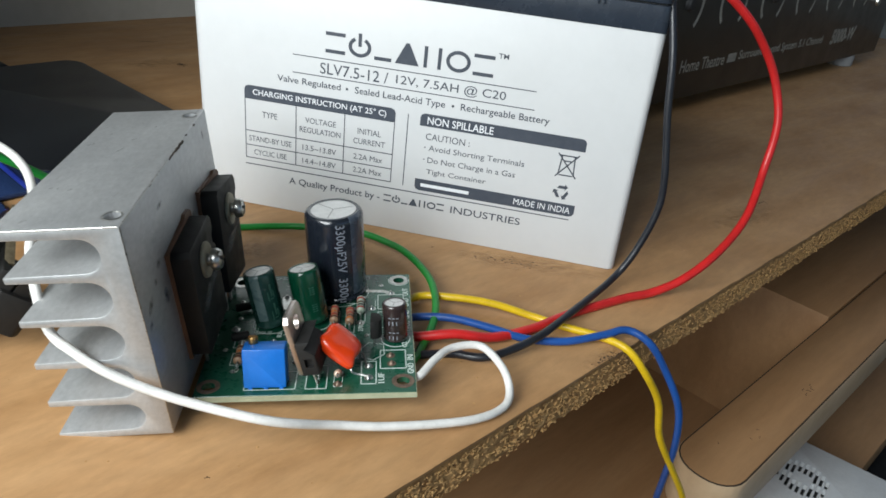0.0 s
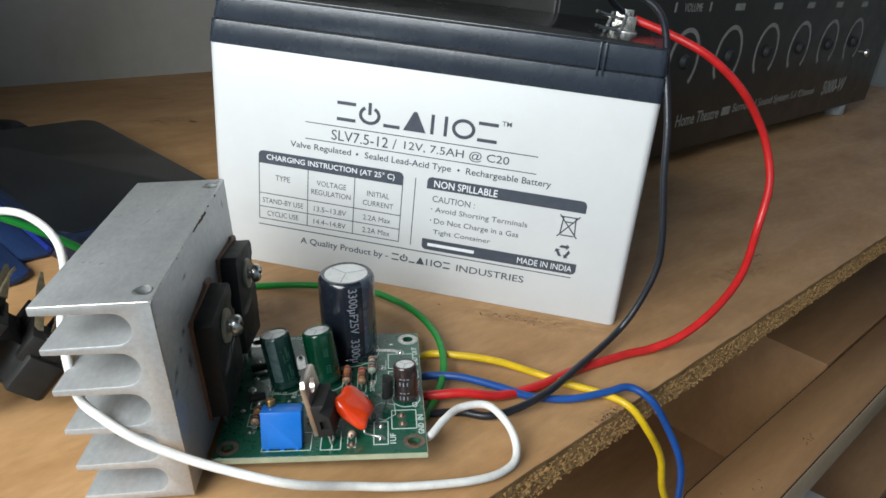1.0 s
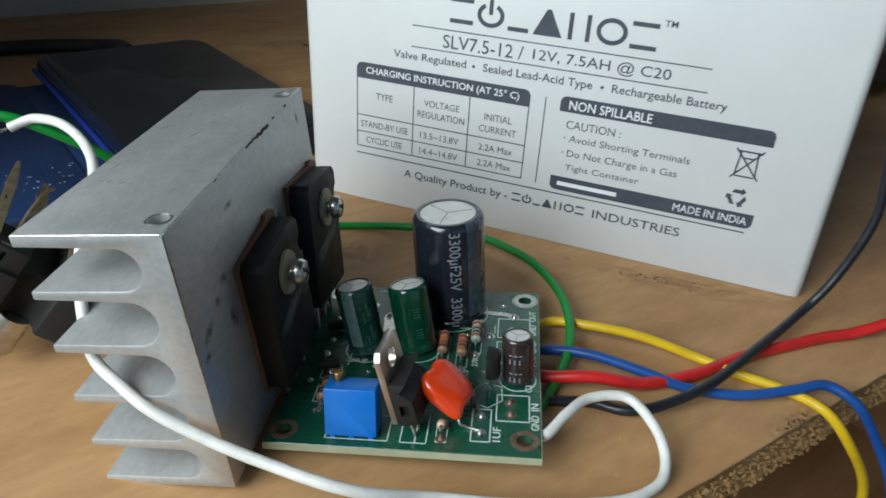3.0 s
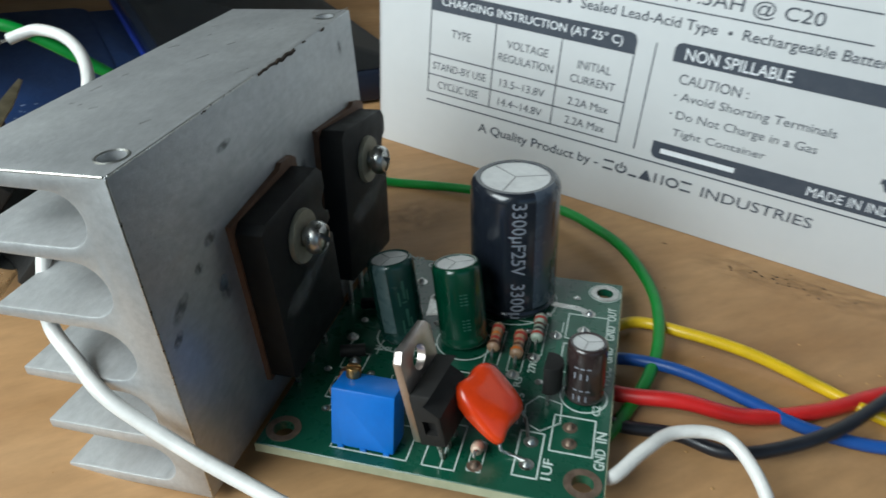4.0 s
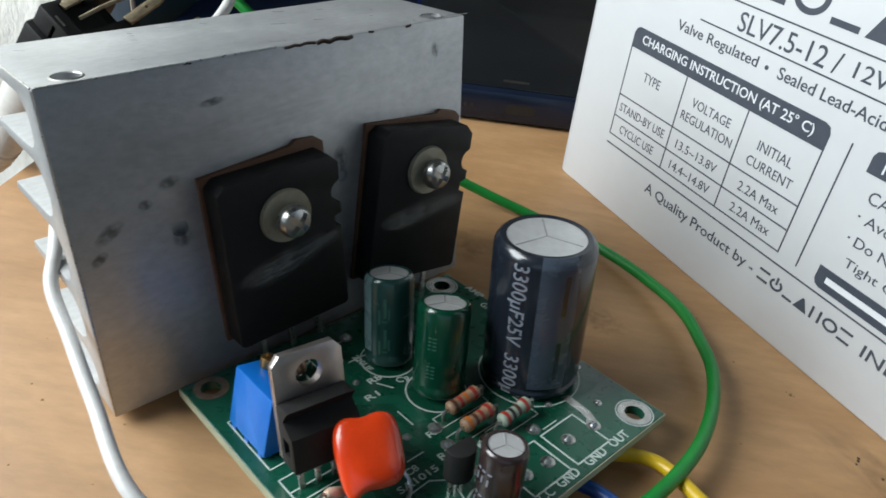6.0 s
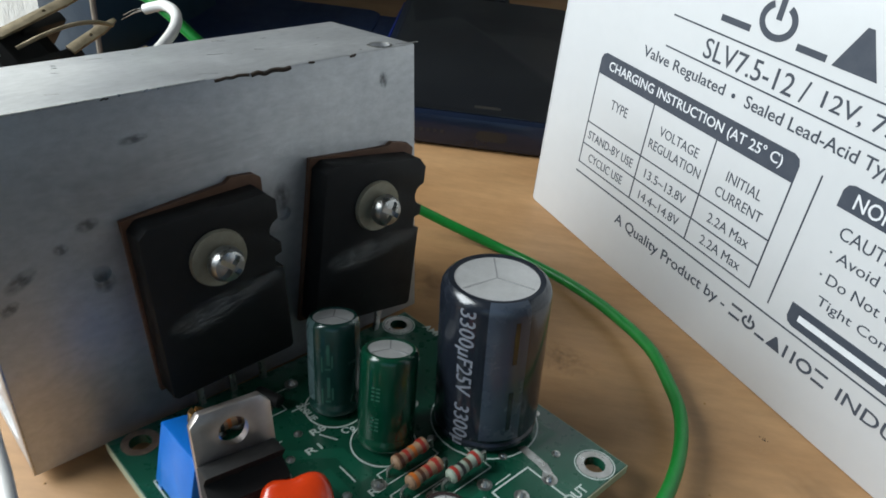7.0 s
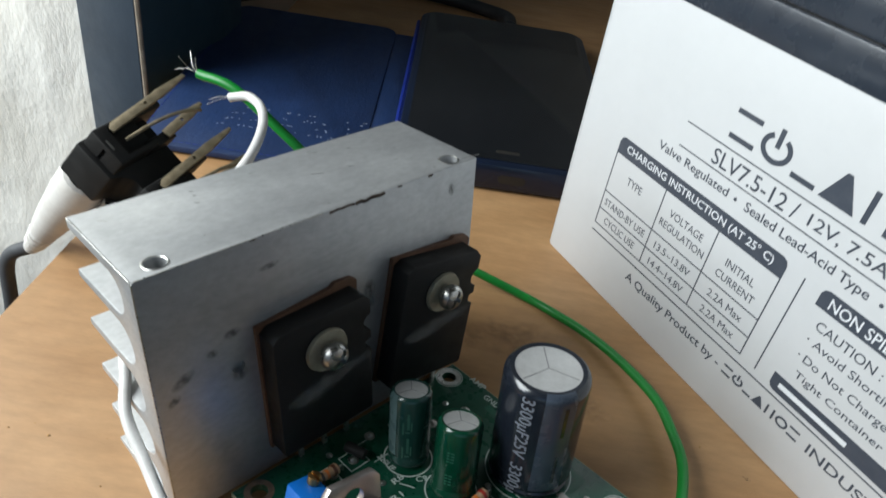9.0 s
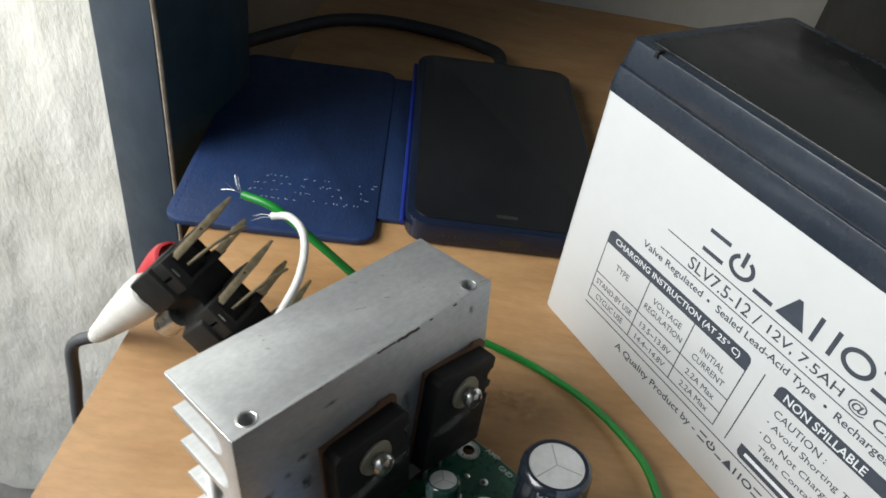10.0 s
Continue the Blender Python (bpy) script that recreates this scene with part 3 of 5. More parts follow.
def drafted(bm, z0, z1, left, right, back):
    """Moulded walls that lean by so much between two heights."""
    xs = [v.co.x for v in bm.verts]
    mid, cy = (min(xs) + max(xs)) / 2, max(v.co.y for v in bm.verts) / 2
    for v in bm.verts:
        k = (v.co.z - z0) / (z1 - z0)
        v.co.x += k * (left if v.co.x < mid else right)
        if v.co.y > cy:
            v.co.y += k * back
    return bm


case = part("case", drafted(prism(rounded(0, 151, 0, 65, 2.4, 4), 0, 80.7, 0.7), 0, 80.7, -1.6, -1.0, 1.0), WHITE_CASE, battery, "smooth white plastic case with printed front", at(0, 0, 0))
part("lid_skirt", drafted(prism(rounded(-2.0, 150.4, -0.3, 66.4, 2.4, 4), 80.3, 88.1, 0.35), 80.3, 88.1, 1.2, -0.6, -0.6), NAVY_LID, battery, "dark navy plastic lid skirt", at(0, 0, 0))
part("lid_groove", prism(rounded(0.2, 149.2, 0.7, 64.5, 2.0, 4), 87.9, 88.8, 0.1), GLOSS_BLACK, battery, "shadowed groove", at(0, 0, 0))
part("lid", drafted(prism(rounded(-0.4, 149.8, 0.0, 65.2, 2.4, 4), 88.6, 96.4, 0.4), 88.6, 96.4, 1.8, -0.8, -0.8), NAVY_LID, battery, "dark navy plastic lid", at(0, 0, 0))
part("top_panel", prism(rounded(5, 145, 3.4, 60, 1.5), 96.2, 96.9, 0.25), GLOSS_BLACK, battery, "glossy black vent cover", at(0, 0, 0))
part("latch_notch", box(128.2, 128.9, -1.0, 2, 86.5, 96.8, 0.2), NAVY_LID, battery, "", at(0, 0, 0))
part("latch_notch", box(129.9, 130.6, -1.0, 2, 86.5, 96.8, 0.2), NAVY_LID, battery, "", at(0, 0, 0))
part("latch_notch", box(10.6, 11.8, -0.5, 2.0, 95.2, 97.2, 0.2), GLOSS_BLACK, battery, "", at(0, 0, 0))
for x, y in ((136, 30), (136, 53)):
    term = part("terminal", joined(box(x - 3.2, x + 3.2, y - 0.4, y + 0.4, 96, 102.0, 0.2), box(x - 4, x + 4, y - 4, y + 4, 96.2, 97.4, 0.3)), TIN, battery, "tinned spade terminal", at(0, 0, 0))
# bared strands twisted round the live terminal
for k, (a, b, c) in enumerate((((138.5, 33, 100.6), (132, 27, 101.4), (125.5, 20, 103.4)), ((137.5, 32, 100), (131, 26, 97.8), (126, 21, 98.8)),
                              ((131, 27, 103), (129.5, 24, 98), (128, 22, 94.8)), ((135.5, 29, 102.4), (134.5, 26, 98), (133, 24, 94.6)), ((127, 22, 98.2), (133, 24.5, 97.6), (135.5, 25, 94.8)))):
    part("bare_strand", sweep([a, b, c], 0.55, 8), TIN, battery, "bared tinned strand", at(0, 0, 0))


def printed(name, bm, material=None, label=""):
    return part(name, bm, material or PRINT_NAVY, battery, label, FACE)


def bar(x0, x1, y0, y1, up=0.05):
    return box(x0, x1, y0, y1, -0.1, up)


def ring(cx, cy, rx, ry, w, a0=0, a1=360, n=36):
    out = [(cx + rx * math.cos(radians(a0 + (a1 - a0) * k / n)), cy + ry * math.sin(radians(a0 + (a1 - a0) * k / n))) for k in range(n + 1)]
    inn = [(cx + (rx - w) * math.cos(radians(a0 + (a1 - a0) * k / n)), cy + (ry - w) * math.sin(radians(a0 + (a1 - a0) * k / n))) for k in range(n + 1)]
    bm = bmesh.new()
    for z in (0.05,):
        vo, vi = [bm.verts.new((x, y, z)) for x, y in out], [bm.verts.new((x, y, z)) for x, y in inn]
        wo, wi = [bm.verts.new((x, y, -0.1)) for x, y in out], [bm.verts.new((x, y, -0.1)) for x, y in inn]
        for k in range(n):
            bm.faces.new((vo[k], vo[k + 1], vi[k + 1], vi[k]))
            bm.faces.new((wo[k], wo[k + 1], vo[k + 1], vo[k]))
            bm.faces.new((vi[k], vi[k + 1], wi[k + 1], wi[k]))
    bmesh.ops.recalc_face_normals(bm, faces=bm.faces)
    return bm


def emblem(x0, x1, y0, y1, w):
    """The maker's mark as a row of plain shapes: bars, rings, a tick and a wedge."""
    h, u = y1 - y0, (x1 - x0) / 7.0
    shapes = [bar(x0, x0 + 0.84 * u, y1 - w, y1), bar(x0, x0 + 0.84 * u, y0, y0 + w), ring(x0 + u * 1.46, y0 + h * 0.48, u * 0.48, h * 0.48, w, 120, 420),
              bar(x0 + u * 1.46 - w / 2, x0 + u * 1.46 + w / 2, y0 + h * 0.5, y1 + h * 0.12), bar(x0 + 2.08 * u, x0 + 2.8 * u, y0, y0 + w),
              prism([(x0 + u * 2.95, y0), (x0 + u * 3.95, y0), (x0 + u * 3.52, y1), (x0 + u * 3.38, y1)], -0.1, 0.05),
              bar(x0 + u * 4.14, x0 + u * 4.14 + w, y0, y1), bar(x0 + u * 4.86 - w, x0 + u * 4.86, y0, y1), ring(x0 + u * 5.55, y0 + h * 0.5, u * 0.5, h * 0.5, w, 0, 360),
              bar(x0 + u * 6.16, x1, y1 - w, y1), bar(x0 + u * 6.16, x1, y0, y0 + w)]
    for s in shapes:
        printed("maker_mark", s, label="dark printed plain shape")


emblem(45.0, 100.6, 59.8, 66.6, 1.15)
printed("small_print", lettering("TM", 101.6, 104.8, 66.2, 67.8, bold=0.01))
printed("rule", bar(33.8, 114.9, 57.45, 57.75))
printed("rule", bar(33.8, 115.2, 51.5, 51.8))
printed("lettering", lettering("SLV7.5-12 /", 43.3, 66.6, 52.6, 56.3, bold=0.003))
printed("lettering", lettering("12V, 7.5AH @ C20", 69.3, 105.6, 52.5, 56.2, bold=0.003))
printed("lettering", lettering("Valve Regulated", 28.3, 50.6, 47.2, 50.0, bold=0.008))
printed("lettering", lettering("Sealed Lead-Acid Type", 55.6, 86.3, 47.0, 50.0, bold=0.008))
printed("lettering", lettering("Rechargeable Battery", 91.5, 120.6, 47.0, 50.0, bold=0.008))
for x in (52.8, 88.9):
    printed("dot", moved(cyl(0.45, -0.1, 0.05, 0, 12), at(x, 48.7, 0)))
head = prism([(16.3, 40.0), (70.0, 40.0), (70.0, 43.2), (69.5, 44.3), (68.4, 44.8), (17.9, 44.8), (16.8, 44.3), (16.3, 43.2)], -0.1, 0.05)
printed("table_head", head)
part("lettering", lettering("CHARGING INSTRUCTION (AT 25° C)", 19.4, 66.8, 41.0, 43.7, 0.09, bold=0.008), PRINT_WHITE, battery, "white words", FACE)
printed("table_frame", joined(bar(16.3, 16.6, 18.3, 40.0), bar(69.7, 70.0, 18.3, 40.0), bar(16.3, 70.0, 18.3, 18.6), bar(16.3, 70.0, 23.1, 23.4), bar(16.3, 70.0, 28.4, 28.7),
                              bar(34.9, 35.2, 18.3, 40.0), bar(52.3, 52.6, 18.3, 40.0)))
for words, x0, x1, y0, y1 in (("TYPE", 22.7, 28.2, 34.0, 36.1), ("VOLTAGE", 38.4, 49.4, 34.7, 36.7), ("REGULATION", 36.4, 51.2, 31.2, 33.2), ("INITIAL", 57.2, 65.4, 34.0, 36.0),
                              ("CURRENT", 55.8, 67.0, 30.4, 32.4), ("STAND-BY USE", 17.7, 33.4, 24.8, 26.8), ("CYCLIC USE", 19.5, 31.6, 19.8, 21.8), ("13.5~13.8V", 37.5, 49.8, 24.7, 26.7),
                              ("14.4~14.8V", 37.5, 49.8, 19.7, 21.7), ("2.2A Max", 56.1, 66.4, 24.7, 26.7), ("2.2A Max", 56.1, 66.4, 19.8, 21.8)):
    printed("lettering", lettering(words, x0, x1, y0, y1))
printed("rule", bar(74.2, 74.5, 18.1, 43.7))
printed("heading_band", prism([(78.5, 40.5), (133.6, 40.5), (133.6, 43.4), (133.1, 44.4), (132.1, 44.8), (80.0, 44.8), (79.0, 44.4), (78.5, 43.4)], -0.1, 0.05))
part("lettering", lettering("NON SPILLABLE", 81.0, 103.2, 41.3, 43.9, 0.09, bold=0.008), PRINT_WHITE, battery, "white words", FACE)
for words, x0, x1, y0, y1 in (("CAUTION :", 80.9, 95.9, 35.9, 38.2), ("Avoid Shorting Terminals", 82.2, 114.8, 31.5, 34.1), ("Do Not Charge in a Gas", 82.2, 112.3, 27.2, 29.8), ("Tight Container", 82.2, 102.9, 23.2, 25.5)):
    printed("lettering", lettering(words, x0, x1, y0, y1))
for y in (33.0, 28.7):
    printed("dot", bar(80.7, 81.1, y, y + 0.35))
printed("footer_band", prism([(78.5, 19.6), (78.5, 21.5), (133.8, 21.5), (133.8, 18.6), (133.3, 17.7), (132.3, 17.3), (80.0, 17.3), (79.0, 17.7), (78.5, 18.6)], -0.1, 0.05))
part("plain_bar", bar(80.6, 97.6, 18.8, 20.0, 0.09), PRINT_WHITE, battery, "plain white bar", FACE)
part("lettering", lettering("MADE IN INDIA", 113.2, 132.4, 18.3, 20.5, 0.09), PRINT_WHITE, battery, "white words", FACE)
printed("rule", bar(16.2, 132.6, 15.9, 16.25))
printed("lettering", lettering("A Quality Product by -", 32.6, 66.4, 10.2, 13.4, bold=0.008))
emblem(67.8, 89.6, 10.9, 13.5, 0.5)
printed("lettering", lettering("INDUSTRIES", 92.0, 116.5, 10.8, 13.4, bold=0.005))
bin_sign = joined(*[moved(bar(-l / 2, l / 2, -0.22, 0.22), at(x, y, 0, 0, 0, a)) for x, y, l, a in
                    ((128.7, 35.0, 10.6, 50), (128.7, 35.0, 10.6, -50), (126.4, 35.0, 7.0, 86), (131.0, 35.0, 7.0, 94), (128.7, 38.4, 6.4, 0), (128.7, 31.6, 4.4, 0), (128.7, 36.6, 3, 0))])
printed("bin_symbol", bin_sign)
printed("recycling_symbol", joined(*[moved(prism([(-1.6, -0.5), (0.9, -0.5), (0.9, -1.1), (2.0, 0.1), (0.9, 1.1), (0.9, 0.5), (-1.0, 0.5)], -0.1, 0.05), at(128.4 + 1.75 * math.cos(radians(a)), 25.6 + 1.75 * math.sin(radians(a)), 0, 0, 0, a - 90)) for a in (90, 210, 330)]))


# ---- the amplifier module ----
module = thing("amplifier_module", "green amplifier circuit board bolted to a finned aluminium heat sink", "circuit module", at(62, -85, 0))


def sink_profile():
    fins = (49.3, 39.8, 29.6, 19.2, 9.2, 0.3)
    pts = [(0, -0.7), (0, 50.5), (-24.4, 50.5)]
    for hi, lo in zip(fins, fins[1:]):
        y0, y1 = lo + 1.0, hi - 1.15
        r = (y1 - y0) / 2
        pts += [(-24.4, hi - 0.85)] if hi == fins[0] else [(-24.4, hi + 0.8), (-24.4, hi - 0.75)]
        pts += [(-5.0 - r + r * math.cos(radians(a)), (y0 + y1) / 2 + r * math.sin(radians(a))) for a in range(90, -91, -15)]
    pts += [(-24.4, 1.1), (-24.4, -0.7)]
    return [(x, z) for x, z in pts]


def upright(bm):
    """Turns an outline drawn in x and z so that it runs along y."""
    for v in bm.verts:
        v.co = Vector((v.co.x, v.co.z, v.co.y))
    bmesh.ops.recalc_face_normals(bm, faces=bm.faces)
    return bm


def heat_sink():
    bm = upright(prism(sink_profile(), 0.0, 70.4, 0.3))
    cuts = [moved(cyl(1.65, 38, 60, 0, 24), at(x, y, 0)) for x, y in ((-2.9, 5.0), (-2.7, 65.1))]
    cuts += [moved(lathe([(0, 1.5), (1.25, 1.5), (1.25, -0.4), (0, -0.4)], 20), at(0.5, y, z, 0, -90, 0)) for y, z in ((14.7, 27.0), (43.1, 27.5))]
    return carved(bm, *cuts)


sink = part("heat_sink", heat_sink(), ALUMINIUM, module, "grey extruded aluminium heat sink with six fins", SINK, sharp=25)
for x, y in ((-2.9, 5.0), (-2.7, 65.1)):
    part("hole_rim", moved(lathe([(1.66, 50.45), (1.9, 50.62), (2.15, 50.5), (1.66, 50.4)], 24), at(x, y, 0)), CHROME, sink, "bright countersunk hole rim")
rnd = random.Random(11)
for k in range(20):
    x, y, l = rnd.uniform(-23, -1), rnd.uniform(3, 71), rnd.uniform(0.3, 1.3)
    part("scratch", moved(box(-l, l, -0.05, 0.05, 50.45, 50.53), at(x, y, 0, 0, 0, rnd.uniform(-30, 30) + 70)), TIN if k % 2 else SCUFF, sink, "fine scratch")
for y0, y1, d in ((34.4, 39.6, 0.4), (40.0, 46.4, 0.6), (49.6, 50.6, 0.3), (57.2, 58.2, 0.35), (19.0, 20.0, 0.25)):
    pts = [(0.05, y0 + (y1 - y0) * k / 6, 50.55 - d * (0.4 + 0.6 * rnd.random())) for k in range(7)]
    part("edge_nick", sweep(pts, d * 0.55, 6, 3), GRIME, sink, "dark nick in the edge")


for pts in ([(-0.02, 0.02, -0.4), (-0.02, 0.02, 22), (-0.02, 0.02, 50.2)], [(-0.02, 0.4, 50.46), (-0.02, 17, 50.46), (-0.02, 33, 50.46)], [(-0.4, 0.05, 50.44), (-12, 0.05, 50.44), (-23.8, 0.05, 50.44)]):
    part("rubbed_edge", sweep(pts, 0.16, 6, 4), TIN, sink, "bright rubbed edge")


def blot(rx, ry, seed, n=11):
    r = random.Random(seed)
    return prism([(rx * (0.5 + 0.6 * r.random()) * math.cos(2 * math.pi * k / n), ry * (0.5 + 0.6 * r.random()) * math.sin(2 * math.pi * k / n)) for k in range(n)], -0.02, 0.03)


def smear(rx, ry, seed, count=26):
    """A broken-up smudge of many small specks."""
    r = random.Random(seed)
    out = []
    for k in range(count):
        s = r.uniform(0.06, 0.26) * min(rx, ry, 2.0) ** 0.5
        out.append(moved(blot(s * r.uniform(1, 2.2), s, seed * 50 + k, 7), at(rx * 0.5 * r.gauss(0, 1), ry * 0.5 * r.gauss(0, 1), 0.001 * k, 0, 0, r.uniform(-40, 40))))
    return joined(*out)


# smudges of old paste on the mounting face
SIDE = SINK @ axes((0, 0, 0), (0, 1, 0), (0, 0, 1))
def film_patch(rx, ry, turn=0):
    """A thin elliptical film."""
    return moved(prism([(rx * math.cos(2 * math.pi * k / 20), ry * math.sin(2 * math.pi * k / 20)) for k in range(20)], 0.0, 0.012), at(0, 0, 0, 0, 0, turn))


for k, (y, z, rx, ry, a) in enumerate(((14.2, 34.5, 1.7, 1.0, 10), (10.4, 32.1, 1.1, 0.9, 0), (5.0, 29.4, 2.6, 1.2, 30), (3.0, 26.0, 1.5, 0.9, 35), (14.8, 25.6, 1.6, 1.8, 0), (43.0, 30.5, 1.6, 2.6, 0), (63.6, 45.5, 0.9, 1.6, 10), (22, 44.5, 2.2, 0.7, 5))):
    part("smudge", film_patch(rx, ry), OLD_PASTE, module, "dark broken smudge of old paste", SIDE @ at(y, z, 0.015, 0, 0, a))
for y, z, rx, ry, a in ((10, 12, 9, 12, 20), (33, 41, 22, 5, 4), (17, 38, 14, 6, -10), (61, 16, 7, 16, 0)):
    part("dull_patch", film_patch(rx, ry), DULL_FILM, module, "dull handling marks", SIDE @ at(y, z, 0.008, 0, 0, a))


def power_transistor(y, z, turn, seed):
    """Base plate, moulded body with side notches, screw with washer, three legs. Local x runs along the sink, y up, z out of it."""
    m = SIDE @ at(y, z, 0, 0, 0, turn)
    w, top, low, n = 10.3, 7.4, -20.2, 8
    right = [(w, low), (w, -5.5), (w - 1.3, -5.1), (w - 1.3, -3.4), (w, -3.0), (w, -1.2)] + [(w - 1.7 * math.sin(radians(a)), 0.7 - 1.9 * math.cos(radians(a))) for a in range(20, 170, 25)] + [(w, 2.8), (w, top - 1.6), (w - 1.6, top)]
    left = [(-w + 1.4, top), (-w, top - 1.2), (-w, low)]
    body = part("power_transistor", prism([(-w + 0.6, low - 0.5), (w - 0.6, low - 0.5)] + right + left, 0.55, 5.2, 0.2), EPOXY, module, "large black moulded power transistor bolted flat", m)
    part("insulator", prism([(-w - 0.3, low - 1), (w + 0.2, low - 1), (w + 0.2, top + 0.6), (w - 1.0, top + 1.5), (w - 4.6, top + 1.9), (w - 5.6, top + 1.2), (0.5, top + 0.9), (-w - 0.5, top + 0.2)], 0.02, 0.9), MICA, body, "brown insulating sheet")
    part("washer", lathe([(1.6, 5.2), (4.3, 5.2), (4.4, 5.4), (4.2, 6.0), (1.6, 6.0)], 32), WASHER, body, "dull ring washer")
    head = lathe([(0, 5.9), (1.5, 5.9), (1.5, 7.0), (2.5, 7.0), (2.65, 7.4), (2.6, 8.3), (2.2, 9.0), (1.3, 9.4), (0, 9.5)], 28)
    bmesh.ops.recalc_face_normals(head, faces=head.faces)
    part("screw", carved(head, moved(box(-1.9, 1.9, -0.42, 0.42, 8.3, 11), at(0, 0, 0, 0, 0, 25 + seed * 20)), moved(box(-1.9, 1.9, -0.42, 0.42, 8.3, 11), at(0, 0, 0, 0, 0, 115 + seed * 20))), CHROME, body, "chrome cross-head screw")
    for k, (x, yy, rx, ry, a) in enumerate(((0.8, -7.7, 10.2, 2.3, 5), (-3.4, -9.0, 6.0, 2.4, 2), (6.0, -6.9, 5.2, 1.1, 10))):
        part("scraped_marking", film_patch(rx, ry), SCRAPE, body, "pale scraped marking", m @ at(x, yy, 5.22 + 0.02 * k, 0, 0, a + 2 * seed))
    for k in (-1, 0, 1):
        part("leg", joined(box(k * 5.4 - 1.1, k * 5.4 + 1.1, low - 2.0, low, 2.0, 2.8, 0.1), box(k * 5.4 - 0.55, k * 5.4 + 0.55, low - 7.5, low - 1.6, 2.05, 2.7, 0.1)), TIN, body, "tinned leg")


power_transistor(29.0, 26.7, 1.5, 1)
power_transistor(57.5, 26.5, -9.0, 2)


# ---- circuit board ----
def board_plate():
    bm = box(-2.4, 49.6, -4.2, 53.2, -1.6, 0, 0.12, 1)
    cuts = [moved(cyl(1.6, -4, 4, 0, 28), at(x, y, 0)) for x, y in HOLES]
    return carved(bm, *cuts)


HOLES = ((46.5, 0.0), (46.4, 49.3), (0.4, 49.3), (0.6, -0.4))
pcb = part("circuit_board", board_plate(), SOLDER_MASK, module, "green circuit board with white print", BOARD)
part("board_edge", joined(box(-2.45, 49.7, -4.32, -4.15, -1.62, -0.12), box(49.55, 49.72, -4.3, 53.3, -1.62, -0.12), box(-2.4, 49.6, 53.15, 53.32, -1.62, -0.12)), FIBREGLASS, pcb, "pale cut fibreglass edge")


def flat(pts, up=0.05):
    return prism(pts, -0.05, up)


def line(x0, y0, x1, y1, w=0.22, up=0.05):
    d = Vector((x1 - x0, y1 - y0)).normalized() * w
    n = Vector((-d.y, d.x)) * 0.5
    a, b = Vector((x0, y0)) - d * 0.5, Vector((x1, y1)) + d * 0.5
    return flat([tuple(a - n), tuple(b - n), tuple(b + n), tuple(a + n)], up)


def frame_lines(pts, w=0.22):
    return joined(*[line(*a, *b, w) for a, b in zip(pts, pts[1:] + pts[:1])])


def circle(cx, cy, r, w=0.25, a0=0, a1=360):
    return ring(cx, cy, r, r, w, a0, a1, 48)


for x, y in HOLES:
    part("hole_pad", moved(lathe([(1.62, 0.0), (1.62, 0.07), (2.75, 0.07), (2.75, 0.0)], 36), at(x, y, 0)), TIN if y > 20 else COPPER_PAD, pcb, "tinned ring round a fixing hole")
    if y > 20:
        part("hole_outline", circle(x, y, 3.1, 0.18), SILK, pcb)
outlines = [frame_lines([(9.0, -2.1), (20.9, -2.1), (20.9, 4.8), (9.0, 4.8)]), frame_lines([(23.3, -2.2), (28.2, -2.2), (28.2, 7.0), (23.3, 7.0)]), line(26.1, -2.2, 26.1, 7.0),
            frame_lines([(36.4, -0.8), (40.0, -0.8), (40.0, 8.3), (36.4, 8.3)], 0.26), frame_lines([(41.0, 5.2), (47.4, 5.2), (47.4, 13.0), (41.0, 13.0)], 0.26),
            frame_lines([(40.3, 33.2), (47.6, 33.2), (47.6, 40.9), (40.3, 40.9)], 0.26), frame_lines([(40.3, 23.6), (47.6, 23.6), (47.6, 31.6), (40.3, 31.6)], 0.26),
            circle(11.8, 26.4, 4.9), circle(22.9, 27.4, 5.1), circle(29, 43.2, 8.7), circle(45, 18.2, 3.9, 0.28), frame_lines([(36.4, 10.2), (39.2, 8.8), (42.0, 11.2), (41.8, 15.6), (38.0, 16.6), (36.2, 14.0)], 0.2),
            frame_lines([(27.4, 22.6), (29.8, 22.6), (29.8, 32.4), (27.4, 32.4)], 0.18), frame_lines([(31.6, 21.6), (34.0, 21.6), (34.0, 31.5), (31.6, 31.5)], 0.18), frame_lines([(34.4, 27.0), (36.8, 27.0), (36.8, 36.6), (34.4, 36.6)], 0.18),
            frame_lines([(29.9, -1.6), (31.9, -1.6), (31.9, 4.2), (29.9, 4.2)], 0.18), frame_lines([(4.0, 8.0), (8.4, 8.0), (8.4, 13.0), (4.0, 13.0)], 0.2), line(8.6, 20.5, 8.6, 34, 0.2), frame_lines([(3.6, 15.5), (7.6, 15.5), (7.6, 20.0), (3.6, 20.0)], 0.2)]
for o in outlines:
    part("print_outline", o, SILK, pcb, "white printed outline")


def board_words(words, x, y, along, tall, turn=90):
    """Words on the board: a start point, run length, letter height and turn."""
    part("lettering", moved(lettering(words, 0, along, 0, tall, bold=0.01), at(x, y, 0, 0, 0, turn)), SILK, pcb, "white printed words")


